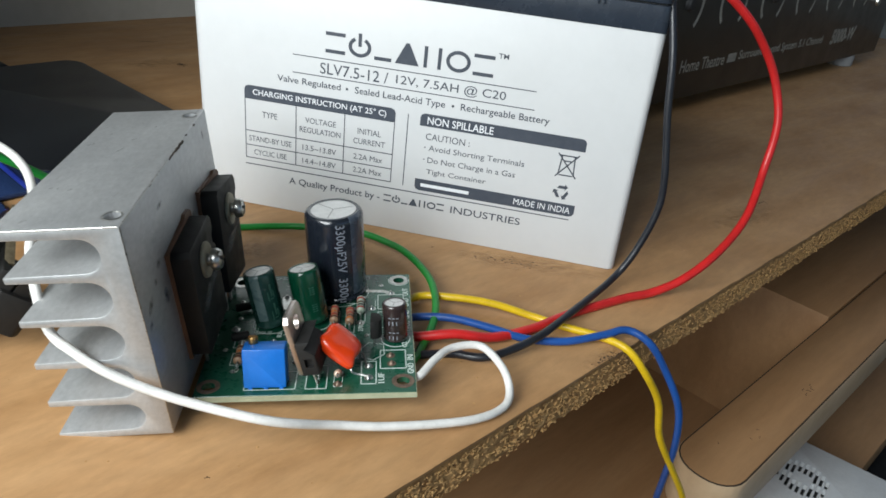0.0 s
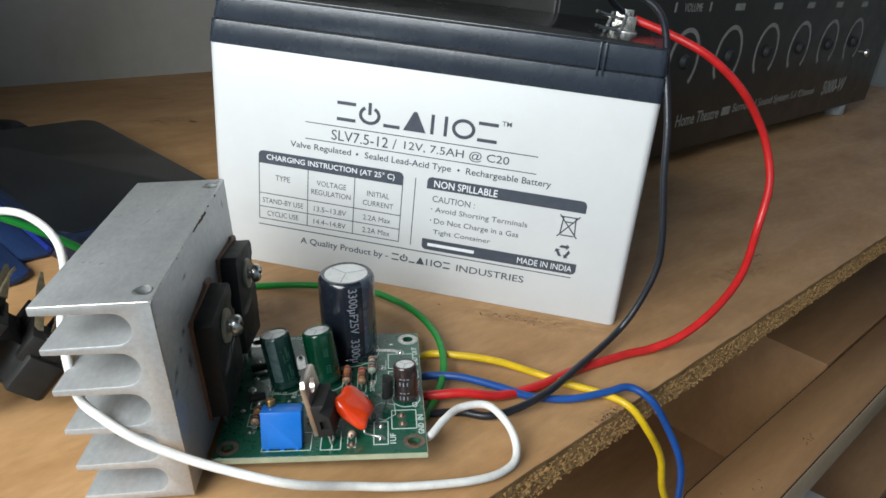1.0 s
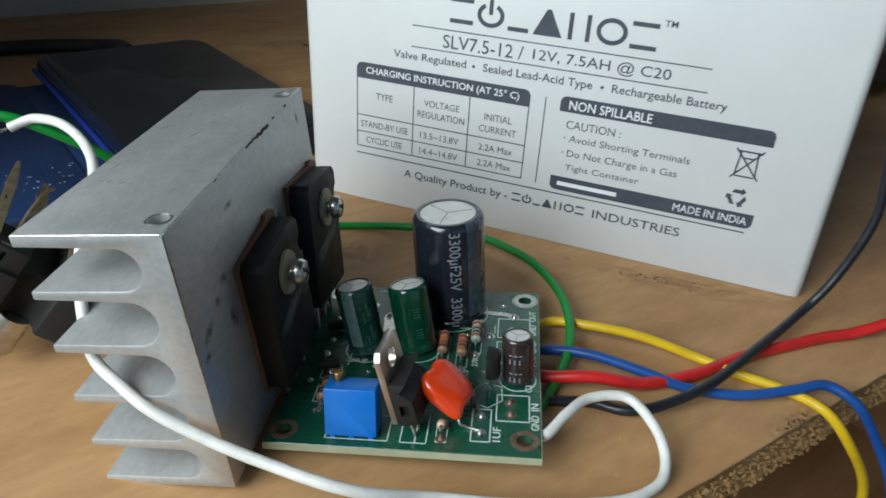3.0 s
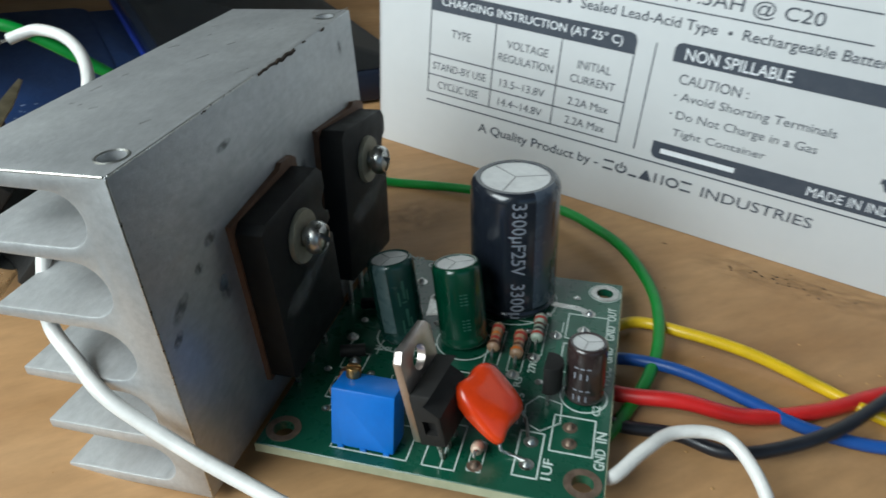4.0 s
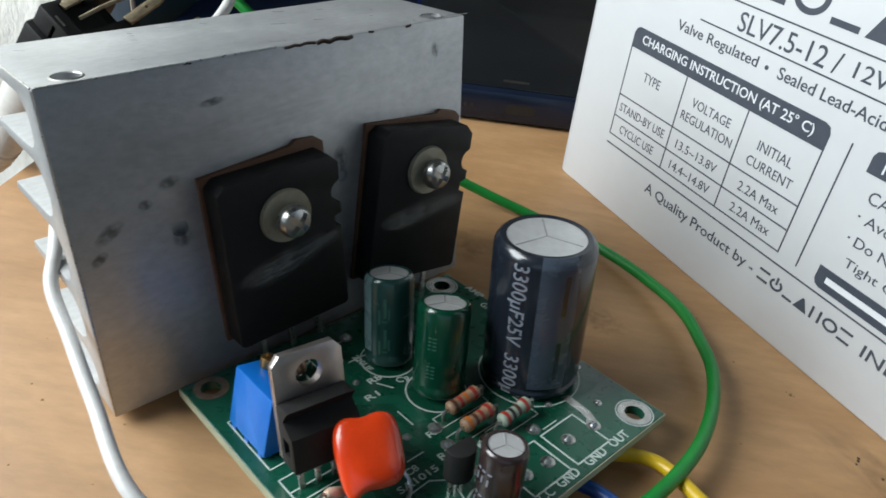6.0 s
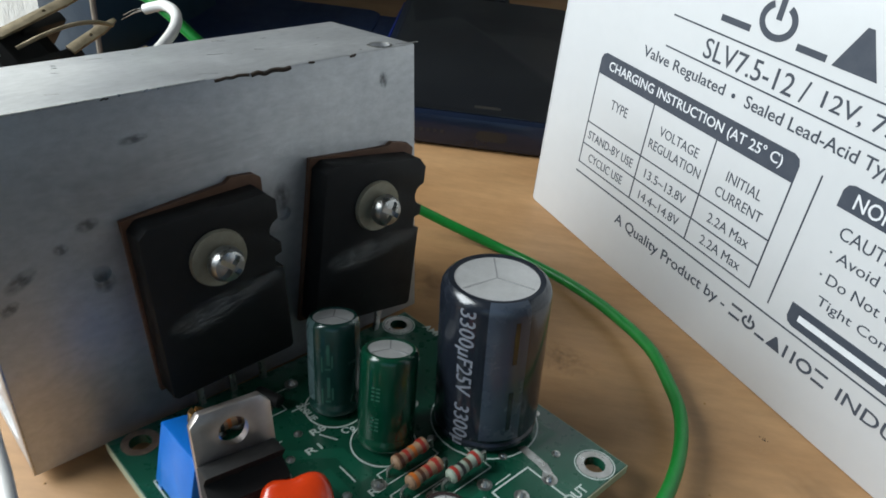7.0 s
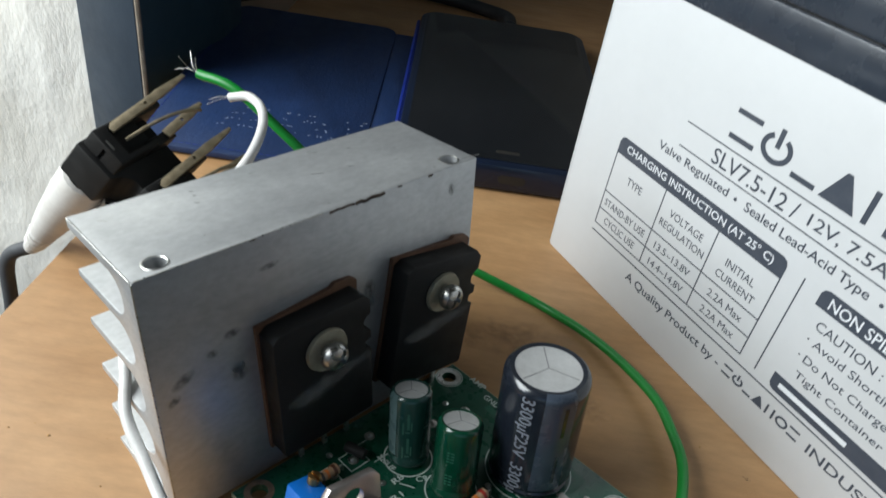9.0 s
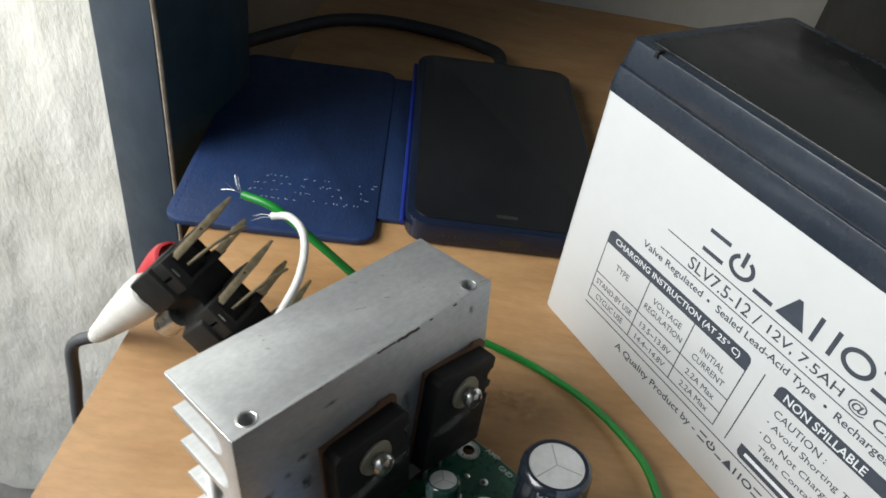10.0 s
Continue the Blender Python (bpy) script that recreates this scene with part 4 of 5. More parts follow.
for words, x, y, along, tall, turn in (("+VCC", 49.0, 21.5, 5.0, 1.6, 90), ("GND", 49.0, 27.8, 4.4, 1.6, 90), ("GND", 49.0, 34.3, 4.4, 1.6, 90), ("OUT", 49.0, 40.3, 4.2, 1.6, 90), ("GND", 49.3, 3.0, 4.2, 1.6, 90), ("IN", 49.3, 8.6, 2.2, 1.6, 90),
                                    ("1UF", 42.0, -0.6, 4.0, 1.5, 90), ("AMP", 3.6, 52.4, 4.4, 1.5, 0), ("GND", 9.6, 50.6, 4.2, 1.5, 0), ("R3", 30.2, 19.6, 2.6, 1.3, 90), ("27K", 36.4, 22.0, 3.4, 1.3, 90), ("R5", 34.6, 18.0, 2.5, 1.3, 90), ("R1", 18.2, 17.2, 2.5, 1.3, 90),
                                    ("R8", 15.2, 20.0, 2.5, 1.3, 90), ("C2", 47.9, 14.2, 2.4, 1.3, 90), ("SA1015", 35.6, 9.4, 7.2, 1.2, 90), ("C8", 33.8, 12.2, 2.2, 1.2, 90), ("220UF", 7.8, 21.6, 4.6, 1.2, 0), ("C9", 17.4, 23.6, 2.2, 1.3, 60), ("Q1", 6.6, 5.0, 2.4, 1.2, 90)):
    board_words(words, x, y, along, tall, turn)
part("bare_track", flat([(36.6, 42.6), (37.0, 44.0), (41.8, 43.7), (44.2, 42.6), (44.6, 41.0), (43.2, 40.6), (42.2, 42.1), (40.8, 42.4)], 0.06), TIN, pcb, "wide tinned track")
part("bare_track", flat([(14.0, 33.5), (16.6, 34.5), (15.4, 40.5), (13.2, 40.0)], 0.06), TIN, pcb, "wide tinned track")
for pts in ([(12, 12), (16, 16), (20, 22), (27, 22), (27, 20), (21, 20), (17.5, 15), (13.5, 11)], [(22, 10), (22, 18), (30, 18), (30, 16.5), (23.5, 16.5), (23.5, 10)], [(38.5, 44), (38.5, 50), (12, 50), (12, 48.5), (37, 48.5), (37, 44)], [(42, 14), (42, 22), (39, 25), (39, 32), (40, 32), (40, 25.4), (43, 22.4), (43, 14)]):
    part("track", flat(pts, 0.02), TRACK, pcb, "green covered copper track")
for x, y, s in ((44.0, 41.6, TIN), (43.4, 36.0, TIN), (44.4, 30.0, TIN), (44.0, 25.6, TIN), (43.6, 10.6, COPPER_PAD), (43.8, 7.2, COPPER_PAD), (38.2, 1.6, TIN), (38.2, 6.2, TIN), (29.0, 21.6, TIN), (32.8, 20.8, TIN), (35.6, 26.2, TIN), (30.9, -0.6, COPPER_PAD), (30.9, 3.6, TIN),
                (38.6, 33.4, TIN), (39.4, 21.0, TIN), (6.0, 9.2, TIN), (6.0, 12.2, TIN), (5.6, 17.6, TIN), (8.2, 36.4, TIN), (10.0, 44.6, TIN), (14.4, 40.0, TIN), (18.8, 36.6, TIN), (2.8, 24.0, TIN), (19.6, 12.0, TIN)):
    part("solder_joint", moved(lathe([(1.15, 0.0), (1.15, 0.06), (0.7, 0.12), (0.42, 0.55), (0.3, 0.9), (0, 0.95)], 18), at(x, y, 0)), s, pcb, "solder joint")


for x, y in ((5.2, 5.4), (8.8, 6.8), (12.6, 9.6), (16.4, 8.2), (19.8, 8.6), (9.4, 15.2), (13.4, 18.4), (17.2, 14.6), (22.8, 14.2), (26.2, 12.4), (27.8, 17.0), (3.2, 29.4), (6.2, 32.4), (16.8, 31.8), (37.4, 20.0), (40.6, 19.6), (33.6, 33.6), (26.8, 33.8), (36.4, 39.6), (41.2, 46.4), (20.4, 50.2), (24.8, 51.4), (33.2, 51.0), (1.8, 14.6), (2.4, 38.2), (5.8, 42.8)):
    part("small_joint", moved(lathe([(0.72, 0.0), (0.72, 0.05), (0.4, 0.16), (0.22, 0.5), (0, 0.54)], 12), at(x, y, 0)), TIN, pcb)
for x, y, l, a in ((9.0, 12.8, 3.0, 0), (13.2, 14.4, 2.4, 90), (24.6, 19.4, 3.6, 0), (31.6, 15.4, 3.0, 90), (16.8, 21.6, 2.8, 30), (3.2, 20.8, 4.0, 90), (39.6, 36.2, 3.0, 90), (33.0, 36.4, 3.0, 0), (19.6, 33.4, 2.6, 45), (26.0, 52.0, 5.0, 0), (12.0, 6.4, 6.0, 0), (28.8, 13.2, 3.0, 60)):
    part("print_line", moved(line(-l / 2, 0, l / 2, 0, 0.2), at(x, y, 0, 0, 0, a)), SILK, pcb)


def can(name, label, base, tip, r, sleeve, stripe=None, stripe_at=(0, 0), top_r=0.8, seg=48):
    """An electrolytic capacitor: sleeve with rolled ends, vented can top, stripe."""
    a, b = Vector(base), Vector(tip)
    z = (b - a)
    h = z.length
    x = Vector((1, 0, 0)) - z.normalized() * z.normalized().x
    m = BOARD @ axes(a, x, z.normalized().cross(x))
    body = part(name, lathe([(0, 0.3), (r * 0.8, 0.3), (r * 0.95, 0.6), (r, 1.2), (r, 1.8), (r * 0.965, 2.2), (r * 0.965, 2.6), (r, 3.0), (r, h - 0.24 * r), (r * 0.985, h - 0.14 * r), (r * 0.94, h - 0.05 * r), (r * 0.87, h), (r * top_r, h - 0.05), (r * top_r - 0.1, h - 0.35), (0, h - 0.35)], seg), sleeve, module, label, m)
    part("can_top", lathe([(0, h - 0.4), (r * top_r - 0.02, h - 0.4), (r * top_r - 0.05, h - 0.18), (0, h - 0.12)], seg), CAN_TOP, body, "bare metal can top")
    for k in range(3):
        ang = 18 + 120 * k
        part("vent_score", moved(box(0, r * top_r * 0.93, -0.06 - 0.008 * r, 0.06 + 0.008 * r, h - 0.22, h - 0.1), at(0, 0, 0, 0, 0, ang)), SCORE, body, "scored vent line")
    if stripe:
        a0, a1 = stripe_at
        bm = bmesh.new()
        n = 14
        prof = [(r + 0.03, 3.0), (r + 0.03, h - 0.24 * r), (r * 0.985 + 0.03, h - 0.14 * r + 0.01), (r * 0.94 + 0.03, h - 0.05 * r + 0.02), (r * 0.87 + 0.01, h + 0.03)]
        cols = [[bm.verts.new((rr * math.cos(radians(a0 + (a1 - a0) * k / n)), rr * math.sin(radians(a0 + (a1 - a0) * k / n)), zz)) for rr, zz in prof] for k in range(n + 1)]
        for p, q in zip(cols, cols[1:]):
            for i in range(len(prof) - 1):
                bm.faces.new((p[i], q[i], q[i + 1], p[i + 1]))
        bmesh.ops.recalc_face_normals(bm, faces=bm.faces)
        ext = bmesh.ops.extrude_face_region(bm, geom=list(bm.faces))
        for v in [g for g in ext["geom"] if isinstance(g, bmesh.types.BMVert)]:
            v.co.xy *= (v.co.xy.length - 0.12) / v.co.xy.length
        bmesh.ops.recalc_face_normals(bm, faces=bm.faces)
        part("stripe", bm, stripe, body, "paler polarity stripe")
    for k in (-1, 1):
        part("leg", moved(cyl(0.35, -1.2, 0.5, 0, 10), at(0.3 * r * k, 0, 0)), TIN, body, "tinned leg")
    return body, h


def can_words(body, words, r, middle, z0, z1, tall, material, down=True):
    """Words that run down a can's side."""
    bm = moved(lettering(words, 0, z1 - z0, -tall / 2, tall / 2, 0.05, bold=0.003), at(0, 0, 0, 0, 0, -90))
    bmesh.ops.translate(bm, verts=bm.verts, vec=(0, z1, 0))
    part("lettering", wrapped(bm, r + 0.02, middle), material, body, "pale printed words")


T0 = 16.0
big, bh = can("large_capacitor", "large glossy navy electrolytic capacitor with a grey stripe", (29.0, 43.2, 0), (28.4, 42.7, 26.6), 8.1, SLEEVE_NAVY, STRIPE_BLUE, (-38 - T0, 6 - T0), top_r=0.77)
can_words(big, "3300µF25V  3300µ", 8.1, -61 - T0, 1.2, 25.2, 3.1, PRINT_GREY)
for k in range(2):
    part("minus_mark", wrapped(box(-0.35, 0.35, 5 + 12 * k, 12 + 12 * k, 0.0, 0.07), 8.13, -8 - T0), SLEEVE_NAVY, big, "dark minus mark")
grn, gh = can("green_capacitor", "glossy green electrolytic capacitor standing on the board", (23.0, 27.6, 0), (20.6, 29.9, 15.3), 4.3, SLEEVE_GREEN, None, top_r=0.78)
for z in (4.2, 9.0):
    for j in range(4):
        part("faint_mark", wrapped(box(-0.7, 0.7, z + j * 0.62, z + j * 0.62 + 0.22, 0, 0.04), 4.31, -50 - T0), PRINT_GREEN, grn, "faint printed mark")
drk, dh = can("dark_green_capacitor", "dark green leaning electrolytic capacitor with a pale stripe", (11.9, 26.4, 0), (9.2, 27.9, 15.6), 4.1, SLEEVE_DARKGREEN, STRIPE_TEAL, (-104 - T0, -68 - T0), top_r=0.78)
for z in (2.8, 8.2):
    for j, (dx, w, l) in enumerate(((-0.9, 0.3, 2.6), (0.0, 0.9, 0.3), (0.7, 0.3, 2.0), (0.1, 0.5, 3.4))):
        part("faint_mark", wrapped(box(dx - w / 2, dx + w / 2, z + 0.4 * j, z + 0.4 * j + l, 0, 0.04), 4.11, -34 - T0), PRINT_GREEN, drk, "faint printed mark")
sml, sh = can("small_capacitor", "small dark brown electrolytic capacitor with a bright top", (45.0, 18.2, 0), (44.7, 18.9, 10.8), 3.2, SLEEVE_BROWN, None, top_r=0.76, seg=36)
for k, z in enumerate((1.4, 5.6)):
    for j in range(3):
        part("faint_mark", wrapped(box(-1.5 + j * 1.0, -1.25 + j * 1.0, z, z + 1.1, 0, 0.04), 3.21, -78 - T0), PRINT_GREY, sml, "faint printed mark")
        part("faint_mark", wrapped(box(-1.5 + j * 1.0, -0.85 + j * 1.0, z + 1.9, z + 2.15, 0, 0.04), 3.21, -78 - T0), PRINT_GREY, sml, "faint printed mark")

# trimmer
LEAN = at(0, -2.0, 0.4, -11, 0, 0) @ at(0, 2.0, -0.4)
trim = part("trimmer", moved(carved(box(9.1, 19.0, -2.0, 3.4, 0.4, 10.2, 0.35), box(11, 17.5, -3, -1.8, -1, 0.8), box(9, 20, -0.6, 2.4, -1, 0.8)), LEAN), POT_BLUE, module, "bright blue box trimmer potentiometer", BOARD)
part("adjusting_screw", moved(carved(moved(cyl(1.15, 10.2, 11.9, 0.2, 20), at(11.2, 2.0, 0)), box(9, 13, 1.75, 2.25, 11.3, 13)), LEAN), BRASS, trim, "slotted brass screw")
for x in (10.6, 14.2, 17.8):
    part("foot", box(x - 0.5, x + 0.5, -2.02, -1.5, 0.02, 0.7, 0.1), POT_BLUE, trim)
    part("leg", box(x - 0.25, x + 0.25, 0.6, 1.1, -0.2, 1.6), TIN, trim, "tinned leg")

# tab transistor, leaning back a little
REG = BOARD @ at(25.4, 3.6, 3.2, 0, -12, -8)
body = part("tab_transistor", carved(box(-2.0, 2.5, -5.1, 5.1, 0, 9.2, 0.4), box(-0.4, 1.6, -6, -3.9, 2.2, 4.6), box(-0.4, 1.6, 3.9, 6, 2.2, 4.6), moved(box(0, 4, -7, 7, -3, 3), at(2.2, 0, 9.6, 0, 40, 0))), EPOXY, module, "black tab transistor with a bare metal tab", REG)
part("tab", carved(prism([(-5.1, 0.5), (5.1, 0.5), (5.1, 14.4), (3.9, 15.8), (-3.9, 15.8), (-5.1, 14.4)], -0.65, 0.65, 0.12), moved(cyl(1.9, -3, 3, 0, 32), at(0.0, 12.2, 0))), NICKEL, body, "bare metal tab with a round hole",
     REG @ axes((-2.05, 0, 0), (0, 1, 0), (0, 0, 1)))
for k in (-1, 0, 1):
    part("leg", joined(box(0.3, 0.8, k * 2.5 - 0.65 - 1.2, k * 2.5 + 0.65 - 1.2, -1.3, 0.2, 0.08), box(0.3, 0.8, k * 2.5 - 0.4 - 1.2, k * 2.5 + 0.4 - 1.2, -4.2, -1.2, 0.08)), TIN, body, "tinned leg")


def dipped_film():
    """A dipped film capacitor: a rounded pillow drawn down to a drip at one corner."""
    bm = bmesh.new()
    bmesh.ops.create_cube(bm, size=2.0)
    bmesh.ops.subdivide_edges(bm, edges=list(bm.edges), cuts=9, use_grid_fill=True)
    for v in bm.verts:
        x, y, z = v.co
        p = 3.6
        k = (abs(x) ** p + abs(y) ** p + abs(z) ** p) ** (1 / p)
        x, y, z = x / k * 2.7, y / k * 4.6, z / k * 5.1
        thin = 1 - 0.10 * (y / 4.9) ** 2
        x *= thin * (0.86 - 0.12 * z / 4.7)
        pull = max(0.0, (-y / 4.9 - 0.25)) * max(0.0, (-z / 4.7 + 0.05))
        z -= 4.3 * pull ** 1.35
        y += 0.9 * pull
        x *= 1 - 0.75 * min(1.0, pull * 1.05)
        if z > 3.0:
            z -= 0.55 * math.exp(-((y + 0.5) / 1.7) ** 2)
        v.co = Vector((x, y, z))
    return bm


FILM = BOARD @ axes((31.2, 7.0, 6.2), (0.57, -0.28, 0.78), (0.42, 0.91, 0.02))
film = part("film_capacitor", dipped_film(), ORANGE_DIP, module, "glossy orange dipped film capacitor", FILM, sharp=80)
for pts in (((33.9, 2.9, 2.2), (34.3, 2.3, 1.2), (35.2, 2.6, 0.5), (38.0, 2.2, 0.1)), ((34.6, 10.4, 3.0), (35.8, 10.6, 2.0), (36.8, 9.9, 0.8), (37.6, 7.0, 0.1))):
    inv = FILM.inverted() @ BOARD
    part("lead", sweep([tuple((inv @ (Vector(p) * MM)) / MM) for p in pts], 0.28, 8), TIN, film, "bare lead wire")

# small transistor
t92 = part("small_transistor", joined(prism([(2.1 * math.cos(radians(a)), 2.3 * math.sin(radians(a))) for a in range(-115, 116, 15)], 0, 5.2, 0.15)), EPOXY, module, "small black half-round transistor", BOARD @ at(39.4, 16.2, 2.8, 0, 0, 0))
for k in (-1, 0, 1):
    part("leg", box(-0.25, 0.25, 1.27 * k - 0.25, 1.27 * k + 0.25, -3.0, 0.1), TIN, t92, "tinned leg")


def resistor(x, y0, y1, z, bodies, bands, lift=0.0):
    """A banded resistor lying along y, its leads bent down into the board."""
    yc, h = (y0 + y1) / 2, 3.1
    m = BOARD @ at(x, yc, z, -90 + lift, 0, 0)
    body = part("resistor", lathe([(0, -h), (0.7, -h), (1.12, -h + 0.35), (1.15, -h + 1.1), (0.95, -h + 1.7), (0.95, h - 1.7), (1.15, h - 1.1), (1.12, h - 0.35), (0.7, h), (0, h)], 20), bodies, module, "small banded resistor", m)
    for k, c in enumerate(bands):
        zz = (-2.1, -0.8, 0.4, 1.95)[k]
        r = 1.17 if abs(zz) > 1.5 else 0.98
        part("colour_band", lathe([(r - 0.1, zz - 0.3), (r, zz - 0.3), (r, zz + 0.3), (r - 0.1, zz + 0.3)], 20), BAND[c], body)
    for s in (-1, 1):
        part("lead", sweep([(0, 0, s * h), (0, 0, s * (h + 0.7)), (0, 0.4, s * (h + 1.1)), (0, z, s * (h + 1.2))], 0.25, 8, 4), TIN, body, "bent lead")


resistor(28.6, 23.4, 32.0, 2.0, RES_TAN, ("brown", "red", "orange", "red"), 6)
resistor(32.8, 22.4, 31.2, 2.0, RES_TAN, ("orange", "brown", "red", "red"), 4)
resistor(35.6, 27.6, 36.4, 2.2, RES_BLUE, ("red", "black", "brown", "red"), 6)
resistor(6.2, 6.0, 14.4, 1.6, RES_TAN, ("brown", "black", "orange", "brown"))
# upright bead at the board's front edge
bead = part("bead_diode", moved(lathe([(0, -1.7), (0.6, -1.6), (0.95, -0.9), (0.95, 0.9), (0.6, 1.6), (0, 1.7)], 18), at(0, 0, 0)), BEAD, module, "small glass bead diode", BOARD @ at(30.9, 1.7, 1.5, 62, 0, 0))
part("lead", sweep([(0, 0, 1.6), (0, 0.1, 2.3), (0, -0.6, 2.9)], 0.28, 8), TIN, bead, "short lead")
part("lead", sweep([(0, 0, -1.6), (0, 0, -2.2), (0, -0.6, -2.6)], 0.28, 8), TIN, bead, "short lead")
for x, y in ((5.0, 18.5), (3.6, 33.0)):
    part("small_diode", moved(lathe([(0, -2.2), (1.0, -2.2), (1.1, -1.9), (1.1, 1.9), (1.0, 2.2), (0, 2.2)], 16), at(x, y, 1.6, 0, 90, 20)), EPOXY, module, "small black diode", BOARD)


# ---- leads ----
def lead(colour, label, pts, r=1.1, bare=None):
    o = Vector(pts[0])
    ob = solid("wire", sweep([Vector(p) - o for p in pts], r, 14, 8), WIRE[colour], at(*o), label, "wire", group="wires of the module")
    if bare:
        for k, strand in enumerate(bare):
            part("bare_strand", sweep([Vector(p) - o for p in strand], 0.06, 6), TIN, ob, "frayed bare strands", at(*o))
    return ob


def below(x, y):
    return tuple(on_board(x, y, -2.7))


lead("white", "white single-core wire looping across the table to the socket", [below(43.5, 5), below(47, 7), (101.6, -86.7, 6.2), (104.4, -80.2, 7.6), (107.6, -73.5, 7.4), (114.6, -70.5, 7.6), (121.0, -75.0, 6.0), (124.2, -80.0, 3.0), (123.4, -86.0, 1.8), (116.3, -93.6, 2.2),
              (100.4, -102.6, 3.6), (88.6, -108, 5.2), (77.0, -117.4, 11.0), (61.6, -120.2, 13.6), (50.2, -122.0, 16.7), (42.6, -123.2, 20.0), (35.8, -122.0, 21.8), (29.8, -120.8, 24.4), (25.4, -117.6, 28.6), (19.0, -110.5, 35.5),
              (12.6, -99.8, 40.8), (6.2, -92.2, 43.8), (0.4, -87.8, 45.4), (-5.8, -84.8, 46.4), (-11.2, -83.8, 47.2), (-15.8, -84.8, 47.4), (-18.2, -86.4, 46.6), (-20.0, -88.2, 45.6)], 1.05,
     bare=[((-19.8, -88.0, 45.8), (-22.4, -90.0, 44.9), (-24.6, -92.0, 43.2)), ((-19.8, -88.0, 45.6), (-22.0, -90.4, 44.2), (-23.6, -92.6, 42.6)), ((-19.8, -88.0, 45.7), (-23.0, -89.6, 44.4), (-25.0, -91.2, 42.8))])
lead("green", "green wire curving round the board to the socket", [below(43.5, 12), (97.0, -76, 1.3), (98.9, -66, 2.0), (99.4, -57.6, 3.2), (98.2, -49, 4.2), (94.4, -38.2, 4.6), (88.6, -29.2, 4.5), (81.4, -22.2, 4.7), (74.4, -18.7, 4.9), (64.9, -15.2, 4.6), (52, -14.1, 3.3), (40.6, -15.2, 2.3),
              (30.4, -18.2, 1.6), (20, -23, 1.4), (8, -36, 6.0), (2, -56, 18), (-2.9, -68.9, 30.3), (-10.4, -78.4, 40.0), (-20.4, -87.0, 47.4), (-28.4, -93.2, 48.0)], 1.15,
     bare=[((-28.4, -93.2, 48.0), (-30.0, -94.0, 49.2), (-32.6, -93.8, 51.6)), ((-28.4, -93.2, 48.0), (-30.6, -95.0, 48.4), (-33.2, -97.4, 47.4)), ((-28.4, -93.2, 48.0), (-29.4, -95.2, 49.4), (-29.0, -97.2, 52.2)), ((-28.4, -93.2, 48.0), (-31.4, -93.0, 48.4), (-34.6, -92.4, 49.4))])
lead("red", "red wire looping up to the battery terminal", [below(43.5, 25), (96.6, -65.8, 3.2), (106.4, -63.0, 4.6), (116.5, -57.8, 2.4), (127.0, -48.6, 1.8), (136.6, -36.6, 1.3), (146.4, -27.0, 1.3), (155.5, -18.8, 1.4), (163.2, -13.6, 2.0), (172.6, -8.6, 6.4), (182.6, 0.8, 13.4), (191.8, 15.6, 21.8), (196.4, 30, 34.6), (197.2, 34.6, 50.2),
              (193.2, 37.2, 63.0), (187.0, 36.0, 73.0), (177.4, 31.4, 83.6), (164.6, 29.0, 92.6), (151.2, 31.6, 97.6), (138.6, 34.0, 100.8)], 1.4)
lead("black", "black wire rising beside the battery's edge", [below(43.5, 20), (98, -71, 1.3), (107.2, -67.6, 1.4), (115.0, -67.6, 2.0), (122.0, -63.4, 3.0), (130.2, -54.2, 4.4), (139.1, -36.6, 4.4), (149.3, -14.4, 3.9), (154.9, -9.4, 12.2), (158.9, -7.6, 26.6), (158.9, -6.6, 37.9), (155.1, -4.4, 58.6), (152.9, -1.6, 74.7), (149.6, 4.0, 89.6), (147.8, 10, 99.6),
              (144.8, 15, 105.8), (138.6, 20, 109.4), (131, 27, 111), (128, 38, 109), (131, 48, 104), (135.4, 53.4, 100.6)], 1.15)
lead("blue", "blue wire hanging over the table edge", [below(43.5, 30), (94.0, -56.6, 3.2), (104.2, -55.0, 4.2), (116.0, -54.6, 3.2), (126.0, -53.9, 1.6), (137.0, -51.6, 1.8), (147.6, -46.4, 3.2), (154.2, -42.4, 3.8), (161.0, -43.4, 1.6), (167.4, -42.4, -6.8), (174.8, -42.2, -20.0), (178.4, -38.2, -37), (180.4, -30.8, -57), (182, -24, -76), (184, -20, -100), (186, -24, -150)], 1.15)
lead("yellow", "yellow wire hanging over the table edge", [below(43.5, 36), (91.6, -44.4, 2.4), (102.2, -43.2, 3.8), (114.0, -42.0, 3.6), (126.2, -41.4, 1.6), (136.7, -43.2, 1.2), (146.6, -44.6, 1.2), (154.6, -48.6, 1.3), (161.6, -48.6, -6.0), (168.2, -44.4, -18.0), (172.6, -40.2, -34.0), (181.4, -33.4, -52.0), (189.6, -27.0, -69), (197, -22, -92), (202, -22, -150)], 1.15)


# ---- the audio socket block and its plug ----
SOCK = axes((-14.6, -109.2, 28.0), (0.60, 0.50, -0.62), (-0.63, 0.77, 0.02))


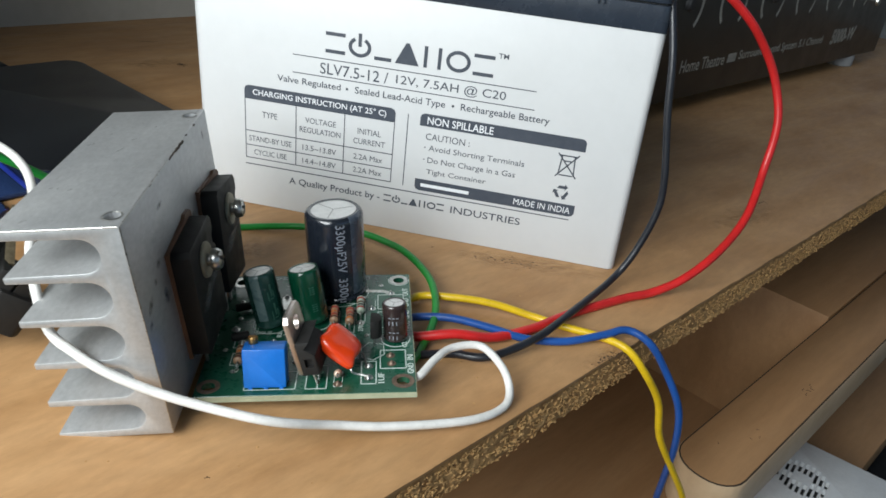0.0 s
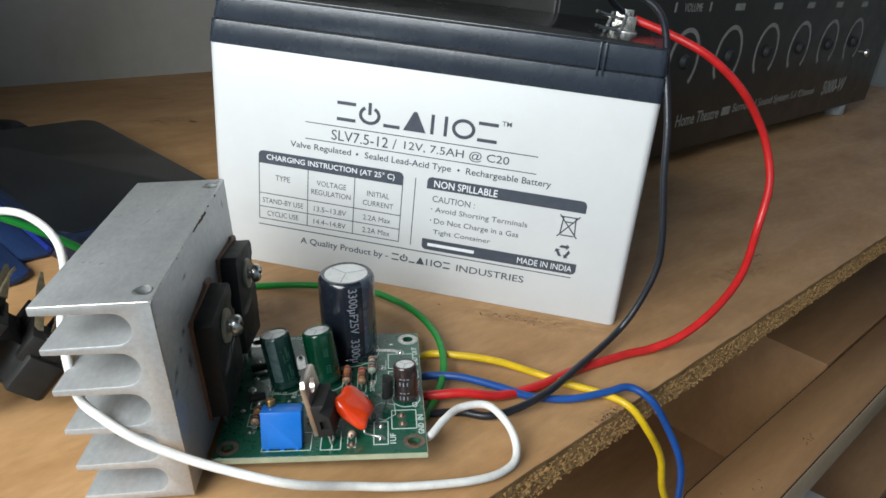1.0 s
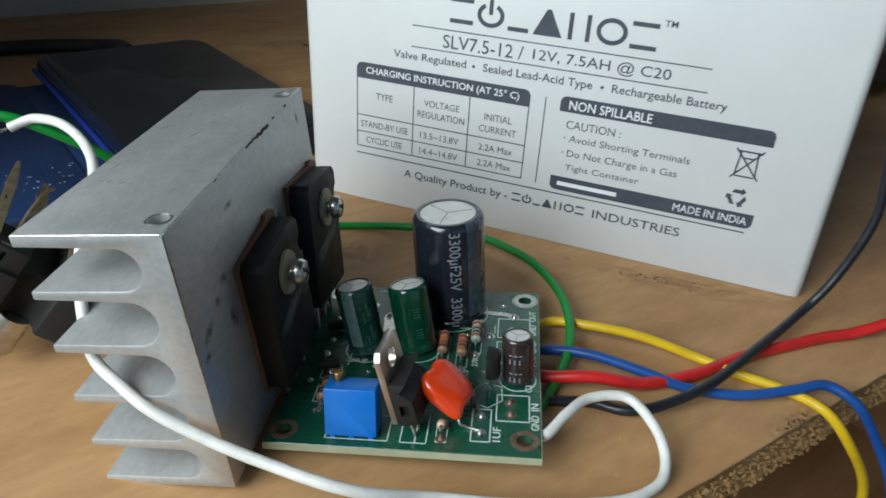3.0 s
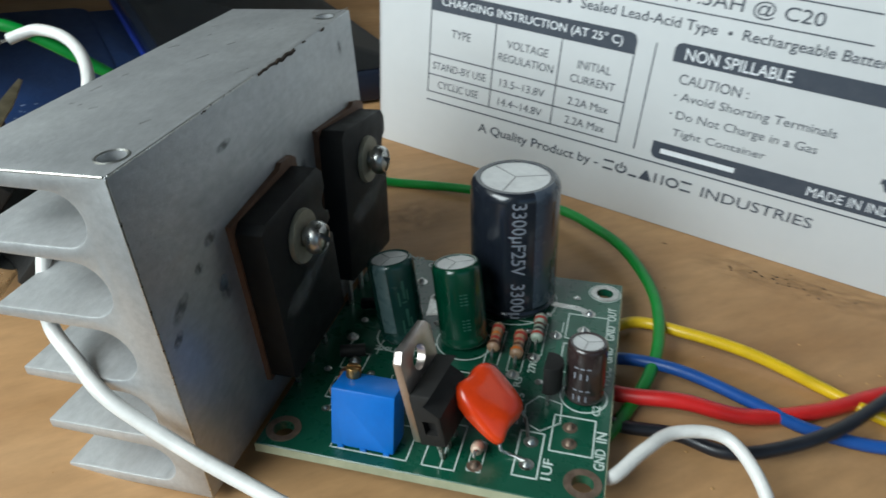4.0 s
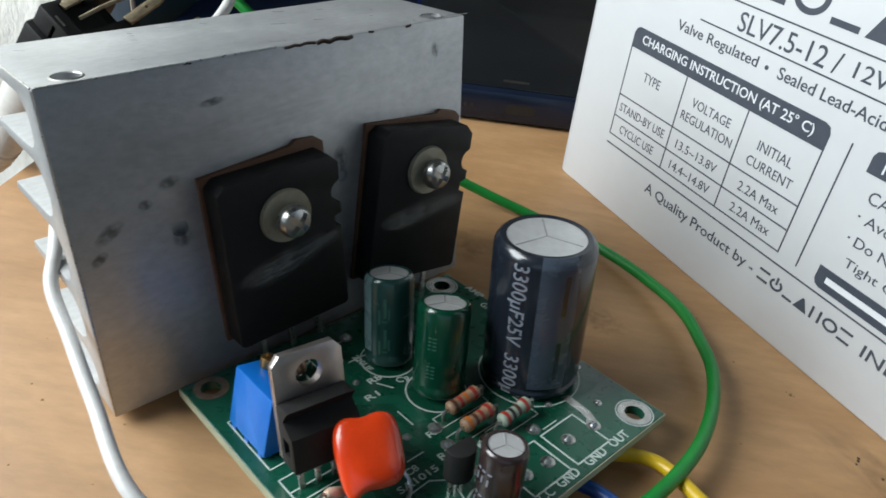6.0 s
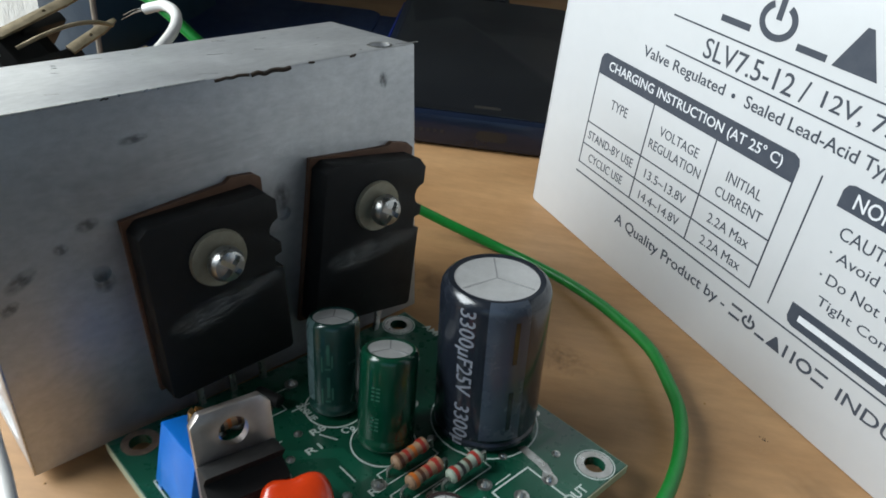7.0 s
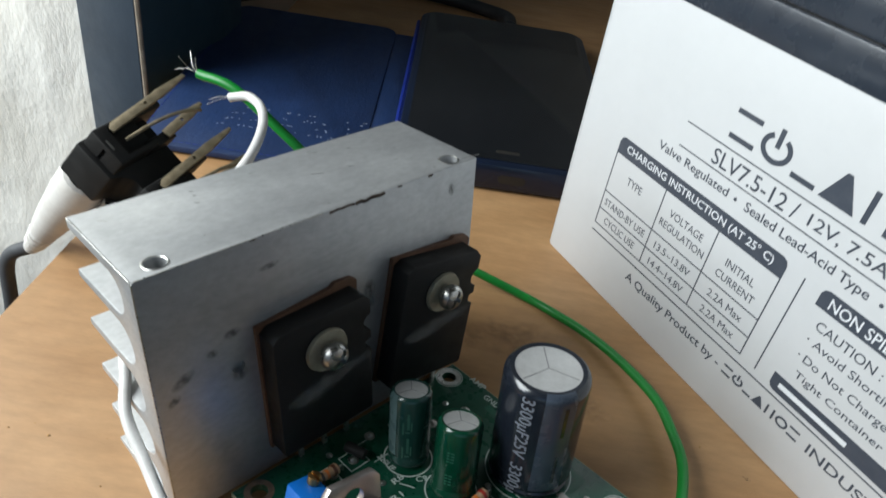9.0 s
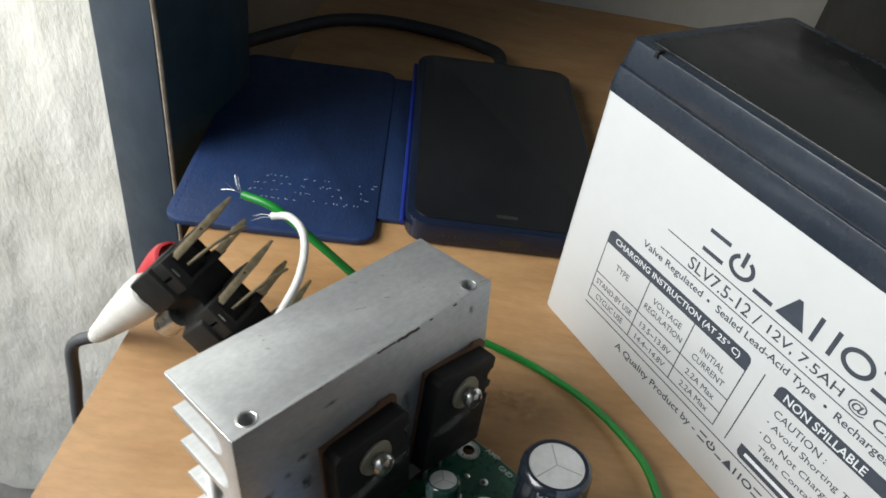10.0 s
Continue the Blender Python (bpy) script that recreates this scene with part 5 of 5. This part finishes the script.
def socket_block():
    """A black phono socket block: bays side by side, prongs leaning up, barrels below."""
    t = thing("audio_socket", "black phono socket block with bare prongs, lying tilted", "socket", SOCK)
    m = SOCK
    outline = [(-14.5, -8.5), (-4.5, -8.5), (-3.6, -5.6), (-1.6, -4.0), (0.6, -4.0), (2.6, -5.6), (3.6, -8.5), (10.6, -8.5), (11.5, -5.6), (13.5, -4.0), (15.7, -4.0), (17.7, -5.6), (18.7, -8.5), (27, -8.5), (28.5, -7), (28.5, 8), (12, 9.5), (-13, 9.5), (-15, 4)]
    part("body", prism(outline, -6.5, 4.4, 0.7), EPOXY, t, "black moulded body", m)
    for u in (-9.5, 6.0, 21.0):
        w = 4.6
        part("bay", carved(box(u - w, u + w, -7.2, 4.5, 1.6, 9.2, 0.6), box(u - w + 1.2, u + w - 1.2, -4.0, 6, 7.0, 11), box(u - 0.4, u + 0.4, -8, -6.2, 3, 8)), EPOXY, t, "raised bay", m)
        part("rib", box(u - w - 0.4, u - w + 2.0, 2.5, 12.5, 0.5, 8.4, 0.4), EPOXY, t, "", m)
        part("rib", box(u + w - 2.2, u + w + 0.2, 2.5, 11.0, 0.5, 7.4, 0.4), EPOXY, t, "", m)
        part("bright_slot", box(u - 1.3, u + 1.1, -6.4, -6.0, 9.1, 9.35), TIN, t, "bright slot", m)
        for base, tip, w in (((u - 3.0, -3.4, 9.0), (u - 2.4, 18.6, 14.6), 1.05), ((u + 3.4, 8.0, 8.0), (u + 4.2, 18.8, 12.4), 1.15)):
            h = (Vector(tip) - Vector(base)).length
            blade = prism([(-w, 0), (w, 0), (w, h * 0.6), (1.1 * w, h * 0.64), (0.85 * w, h * 0.78), (0.35 * w, h), (-0.35 * w, h), (-0.85 * w, h * 0.78), (-1.1 * w, h * 0.64), (-w, h * 0.6)], -0.3, 0.3, 0.06)
            hole = moved(cyl(0.4, -1, 1, 0, 12), at(0, h * 0.46, 0))
            part("prong", carved(blade, hole), DULL_PRONG, t, "dull flat metal prong", m @ axes(base, Vector((1, 0, 0.35)), Vector(tip) - Vector(base)))
        ribbon = sweep([(u + 0.4, -2.0, 9.0), (u + 0.8, 3.0, 11.6), (u + 1.5, 8.0, 13.4), (u + 2.5, 12.5, 13.8), (u + 3.6, 16.5, 12.8)], 0.42, 8)
        part("spring_contact", ribbon, DULL_PRONG, t, "thin curved spring contact", m)
    for u, v, low in ((-10.0, -3.8, -14), (-0.5, -3.2, -15.5), (14.6, -3.2, -15.5)):
        part("barrel", moved(lathe([(2.7, low), (3.6, low), (3.7, low + 0.4), (3.7, -6.3), (0, -6.3), (0, low + 5), (2.6, low + 5), (2.7, low)], 32), at(u, v, 0)), CHROME, t, "bright metal barrel", m)
    return t


socket_block()


def phono_plug(name, u, v, size, material, label, pts):
    m = SOCK @ at(u, v, -6.6)
    t = thing(name, label, "plug", m, "phono plugs")
    s = size
    part("grip", lathe([(0, -40 * s), (2.0, -40 * s), (2.4, -38 * s), (3.0, -31 * s), (3.9, -27 * s), (4.8, -19 * s), (5.6, -9 * s), (5.7, -3), (5.2, -1.0), (4.4, -0.5), (4.4, -3), (0, -3)], 32), material, t, "moulded tapering grip", m)
    for k in range(4):
        part("grip_ring", lathe([(2.5 + 0.22 * k - 0.1, -37 * s + 2.0 * k), (2.85 + 0.22 * k, -36.5 * s + 2.0 * k), (2.6 + 0.22 * k, -36 * s + 2.0 * k)], 28), material, t, "", m)
    if pts:
        part("cable", sweep([tuple((SOCK @ at(u, v, -6.6 - 39 * s)).translation / MM)] + pts, 1.9, 12), CABLE_GREY, t, "dark grey cable", at(0, 0, 0))
    return t


phono_plug("phono_plug", -10.0, -3.8, 1.0, PLUG_WHITE, "white phono plug with a grey cable pushed into the socket", [(-45.5, -141, -8), (-46, -143, -24), (-44, -146, -60), (-42, -150, -200)])
phono_plug("phono_plug", -12.0, 7.5, 0.62, PLUG_RED, "red phono plug behind the white one", [])


# ---- phone in its flip case, and its cable ----
PHONE = TABLE @ at(69, 173, 0, 0, 0, 4.4)
phone = thing("phone", "dark phone lying face up in an open blue flip case", "phone", PHONE)
part("back_shell", prism(rounded(4, 80, -1, 137, 9), 0.6, 10.4, 1.8), PHONE_BLUE, phone, "dark blue back shell", PHONE)
part("screen", prism(rounded(7, 77, 2, 134, 7), 10.3, 10.9, 0.25), SCREEN, phone, "black unlit glass screen", PHONE)
for k in range(6):
    part("speaker_hole", moved(cyl(0.55, 0, 0.3, 0, 10), at(18.5 + 2.0 * k, -0.85, 5.4, 90, 0, 0)), DARK, phone, "", PHONE)
part("charging_port", moved(prism(rounded(-4.5, 4.5, -1.5, 1.5, 1.4), 0, 0.3), at(43, -0.8, 5.4, 90, 0, 0)), GLOSS_BLACK, phone, "charging port", PHONE)
part("home_mark", prism(rounded(37, 45, 6, 8, 0.8), 10.85, 10.93), FOOT_DIM, phone, "", PHONE)
cover = part("flip_cover", prism(rounded(-79, -6, -6, 126, 7), 0.6, 3.0, 0.7), CASE_BLUE, phone, "blue textured flip cover", PHONE)
for k in range(30):
    part("stitch", moved(box(-0.8, 0.8, -0.14, 0.14, 0, 0.12), at(-74 + 2.3 * k, -3.4, 2.96)), CASE_EDGE, cover)
for k in range(40):
    part("stitch", moved(box(-0.14, 0.14, -0.8, 0.8, 0, 0.12), at(-76.4, 2 + 2.9 * k, 2.96)), CASE_EDGE, cover)
part("spine", prism(rounded(-7, 6, 9, 121, 2), 0.6, 2.4, 0.5), CASE_BLUE, phone, "blue fabric spine", PHONE)
part("spine_edge", sweep([(3.2, 4, 5.5), (3.2, 40, 6.2), (3.2, 100, 6.2), (3.2, 132, 5.5)], 1.0, 8), CASE_EDGE, phone, "bright blue inner edge", PHONE)
rnd = random.Random(9)
for k in range(70):
    row = k % 4
    x, y = -58 + rnd.uniform(0, 46) + row * 2, 13 + row * 4.6 + rnd.gauss(0, 0.5)
    part("crystal_mark", moved(box(-rnd.uniform(0.15, 0.7), 0.3, -0.2, 0.2, 0, 0.12), at(x, y, 2.96, 0, 0, rnd.uniform(0, 180))), CASE_MARK, phone)
solid("charging_cable", sweep([on_table(104, 316, 7), on_table(103, 330, 6), on_table(96, 342, 4), on_table(74, 352, 3.6), on_table(40, 356, 3.6), on_table(12, 345, 3.6), on_table(-8, 322, 3.6), on_table(-26, 300, 3.6), on_table(-48, 292, 3.6)], 3.3, 14), RUBBER, at(0, 0, 0), "thick black cable curving behind the phone", "cable")


# ---- home theatre amplifier behind the battery ----
AMP = TABLE @ axes((0, 123, 0), (1, 0, 0), (0, 0, 1))
amp = thing("home_amplifier", "black amplifier with knob rings and pale printed words", "amplifier", TABLE @ at(510, 240, 0))
part("cabinet", box(273, 745, 125, 375, 9, 132, 1.2), AMP_BLACK, amp, "black painted cabinet", TABLE)
part("front_panel", box(273, 745, 122.8, 125.2, 9, 132, 0.5), AMP_BLACK, amp, "black glossy front panel", TABLE)
for x in (300, 694):
    for y in (133, 350):
        part("foot", moved(cyl(11, 0, 9.2, 1.2, 28), at(x, y, 0)), FOOT_GREY, amp, "pale grey round foot", TABLE)
part("lettering", lettering("Home Theatre", 402, 455, 24.5, 32.0, 0.25, bold=0.008), AMP_PRINT, amp, "pale slanted words", AMP)
part("plain_bar", box(459, 470, 25.5, 31.0, -0.1, 0.25), AMP_PRINT, amp, "plain pale bar", AMP)
part("lettering", lettering("Surround Sound System 5.1 Channel", 474, 610, 24.5, 32.0, 0.25, bold=0.008), AMP_PRINT, amp, "pale slanted words", AMP)
part("lettering", lettering("5000-W", 628, 676, 23.5, 35, 0.25, bold=0.03), AMP_PRINT, amp, "pale slanted words", AMP)
part("lettering", lettering("VOLUME", 382, 402, 91, 95.5, 0.25), AMP_PRINT, amp, "pale small words", AMP)
part("plain_bar", box(372, 374, 91, 96, -0.1, 0.25), AMP_PRINT, amp, "plain pale bar", AMP)
part("plain_bar", box(410, 412, 91, 96, -0.1, 0.25), AMP_PRINT, amp, "plain pale bar", AMP)
for k in range(6):
    x = 394 + 53.8 * k
    part("knob_ring", moved(ring(0, 0, 17, 18.5, 2.6, -48, 228, 40), at(x, 64, 0.2)), AMP_PRINT, amp, "pale printed ring round a knob shaft", AMP)
    part("knob_shaft", moved(lathe([(0, 0), (4.2, 0), (4.2, 1.4), (3.0, 3.0), (0, 3.2)], 20), at(x, 64, 0)), RUBBER, amp, "", AMP)
    if k:
        part("plain_bar", box(x - 6, x + 6, 91, 95, -0.1, 0.25), AMP_PRINT, amp, "plain pale bar", AMP)
part("panel_screw", moved(lathe([(0, 0), (3.6, 0), (3.2, 1.8), (0, 2.4)], 20), at(704, 53, 0)), CHROME, amp, "bright panel screw", AMP)

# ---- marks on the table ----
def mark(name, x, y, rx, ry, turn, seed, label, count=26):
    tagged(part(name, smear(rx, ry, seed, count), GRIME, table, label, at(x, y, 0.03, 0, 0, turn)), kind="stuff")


mark("stain", -96.4, 155, 3.0, 2.6, 0, 3, "small dark stain on the table wood", 60)
mark("stain", 88, -7, 0.8, 0.5, 20, 4, "small dark speck on the table wood", 8)
mark("stain", 66, -126, 0.5, 0.4, 60, 5, "small dark speck on the table wood", 6)
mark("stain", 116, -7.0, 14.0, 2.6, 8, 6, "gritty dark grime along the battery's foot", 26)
mark("stain", -140, 190, 9.0, 1.0, 25, 9, "dark scratch on the table wood", 60)
mark("stain", 216, 90, 5.0, 2.0, 30, 10, "pale worn scratch on the table wood", 20)
mark("stain", 150, -52, 6.0, 1.6, 50, 12, "specks of grit near the table edge", 40)



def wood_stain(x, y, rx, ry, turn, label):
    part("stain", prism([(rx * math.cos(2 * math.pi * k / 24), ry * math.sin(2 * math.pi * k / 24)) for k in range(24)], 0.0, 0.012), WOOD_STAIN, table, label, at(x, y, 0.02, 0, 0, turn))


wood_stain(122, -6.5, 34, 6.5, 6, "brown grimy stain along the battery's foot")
wood_stain(57, -30, 9, 5, 35, "faint brown stain on the table wood")
wood_stain(8, -165, 16, 9, 60, "faint brown stain on the table wood")
wood_stain(30, -36, 20, 9, 60, "cloudy brown stain beside the board")
wood_stain(205, 70, 26, 9, 50, "brown worn patch on the table wood")
wood_stain(-110, 150, 22, 10, 55, "faint brown stain on the table wood")
wood_stain(150, -52, 14, 5, 55, "brown grimy stain near the raw edge")


def dust():
    """Fine pale and dark crumbs fallen from the raw edge."""
    r = random.Random(21)
    out = []
    for k in range(150):
        s = r.uniform(0.10, 0.34)
        out.append(moved(lathe([(0, 0), (s, 0.02), (s * 0.7, s * 0.5), (0, s * 0.7)], 6), at(r.uniform(4, 330), abs(r.gauss(0, 48)) + 2, 0.0)))
    return joined(*out)


tagged(part("crumb", dust(), CHIPBOARD, table, "fine crumbs fallen from the raw edge", TABLE), kind="stuff")
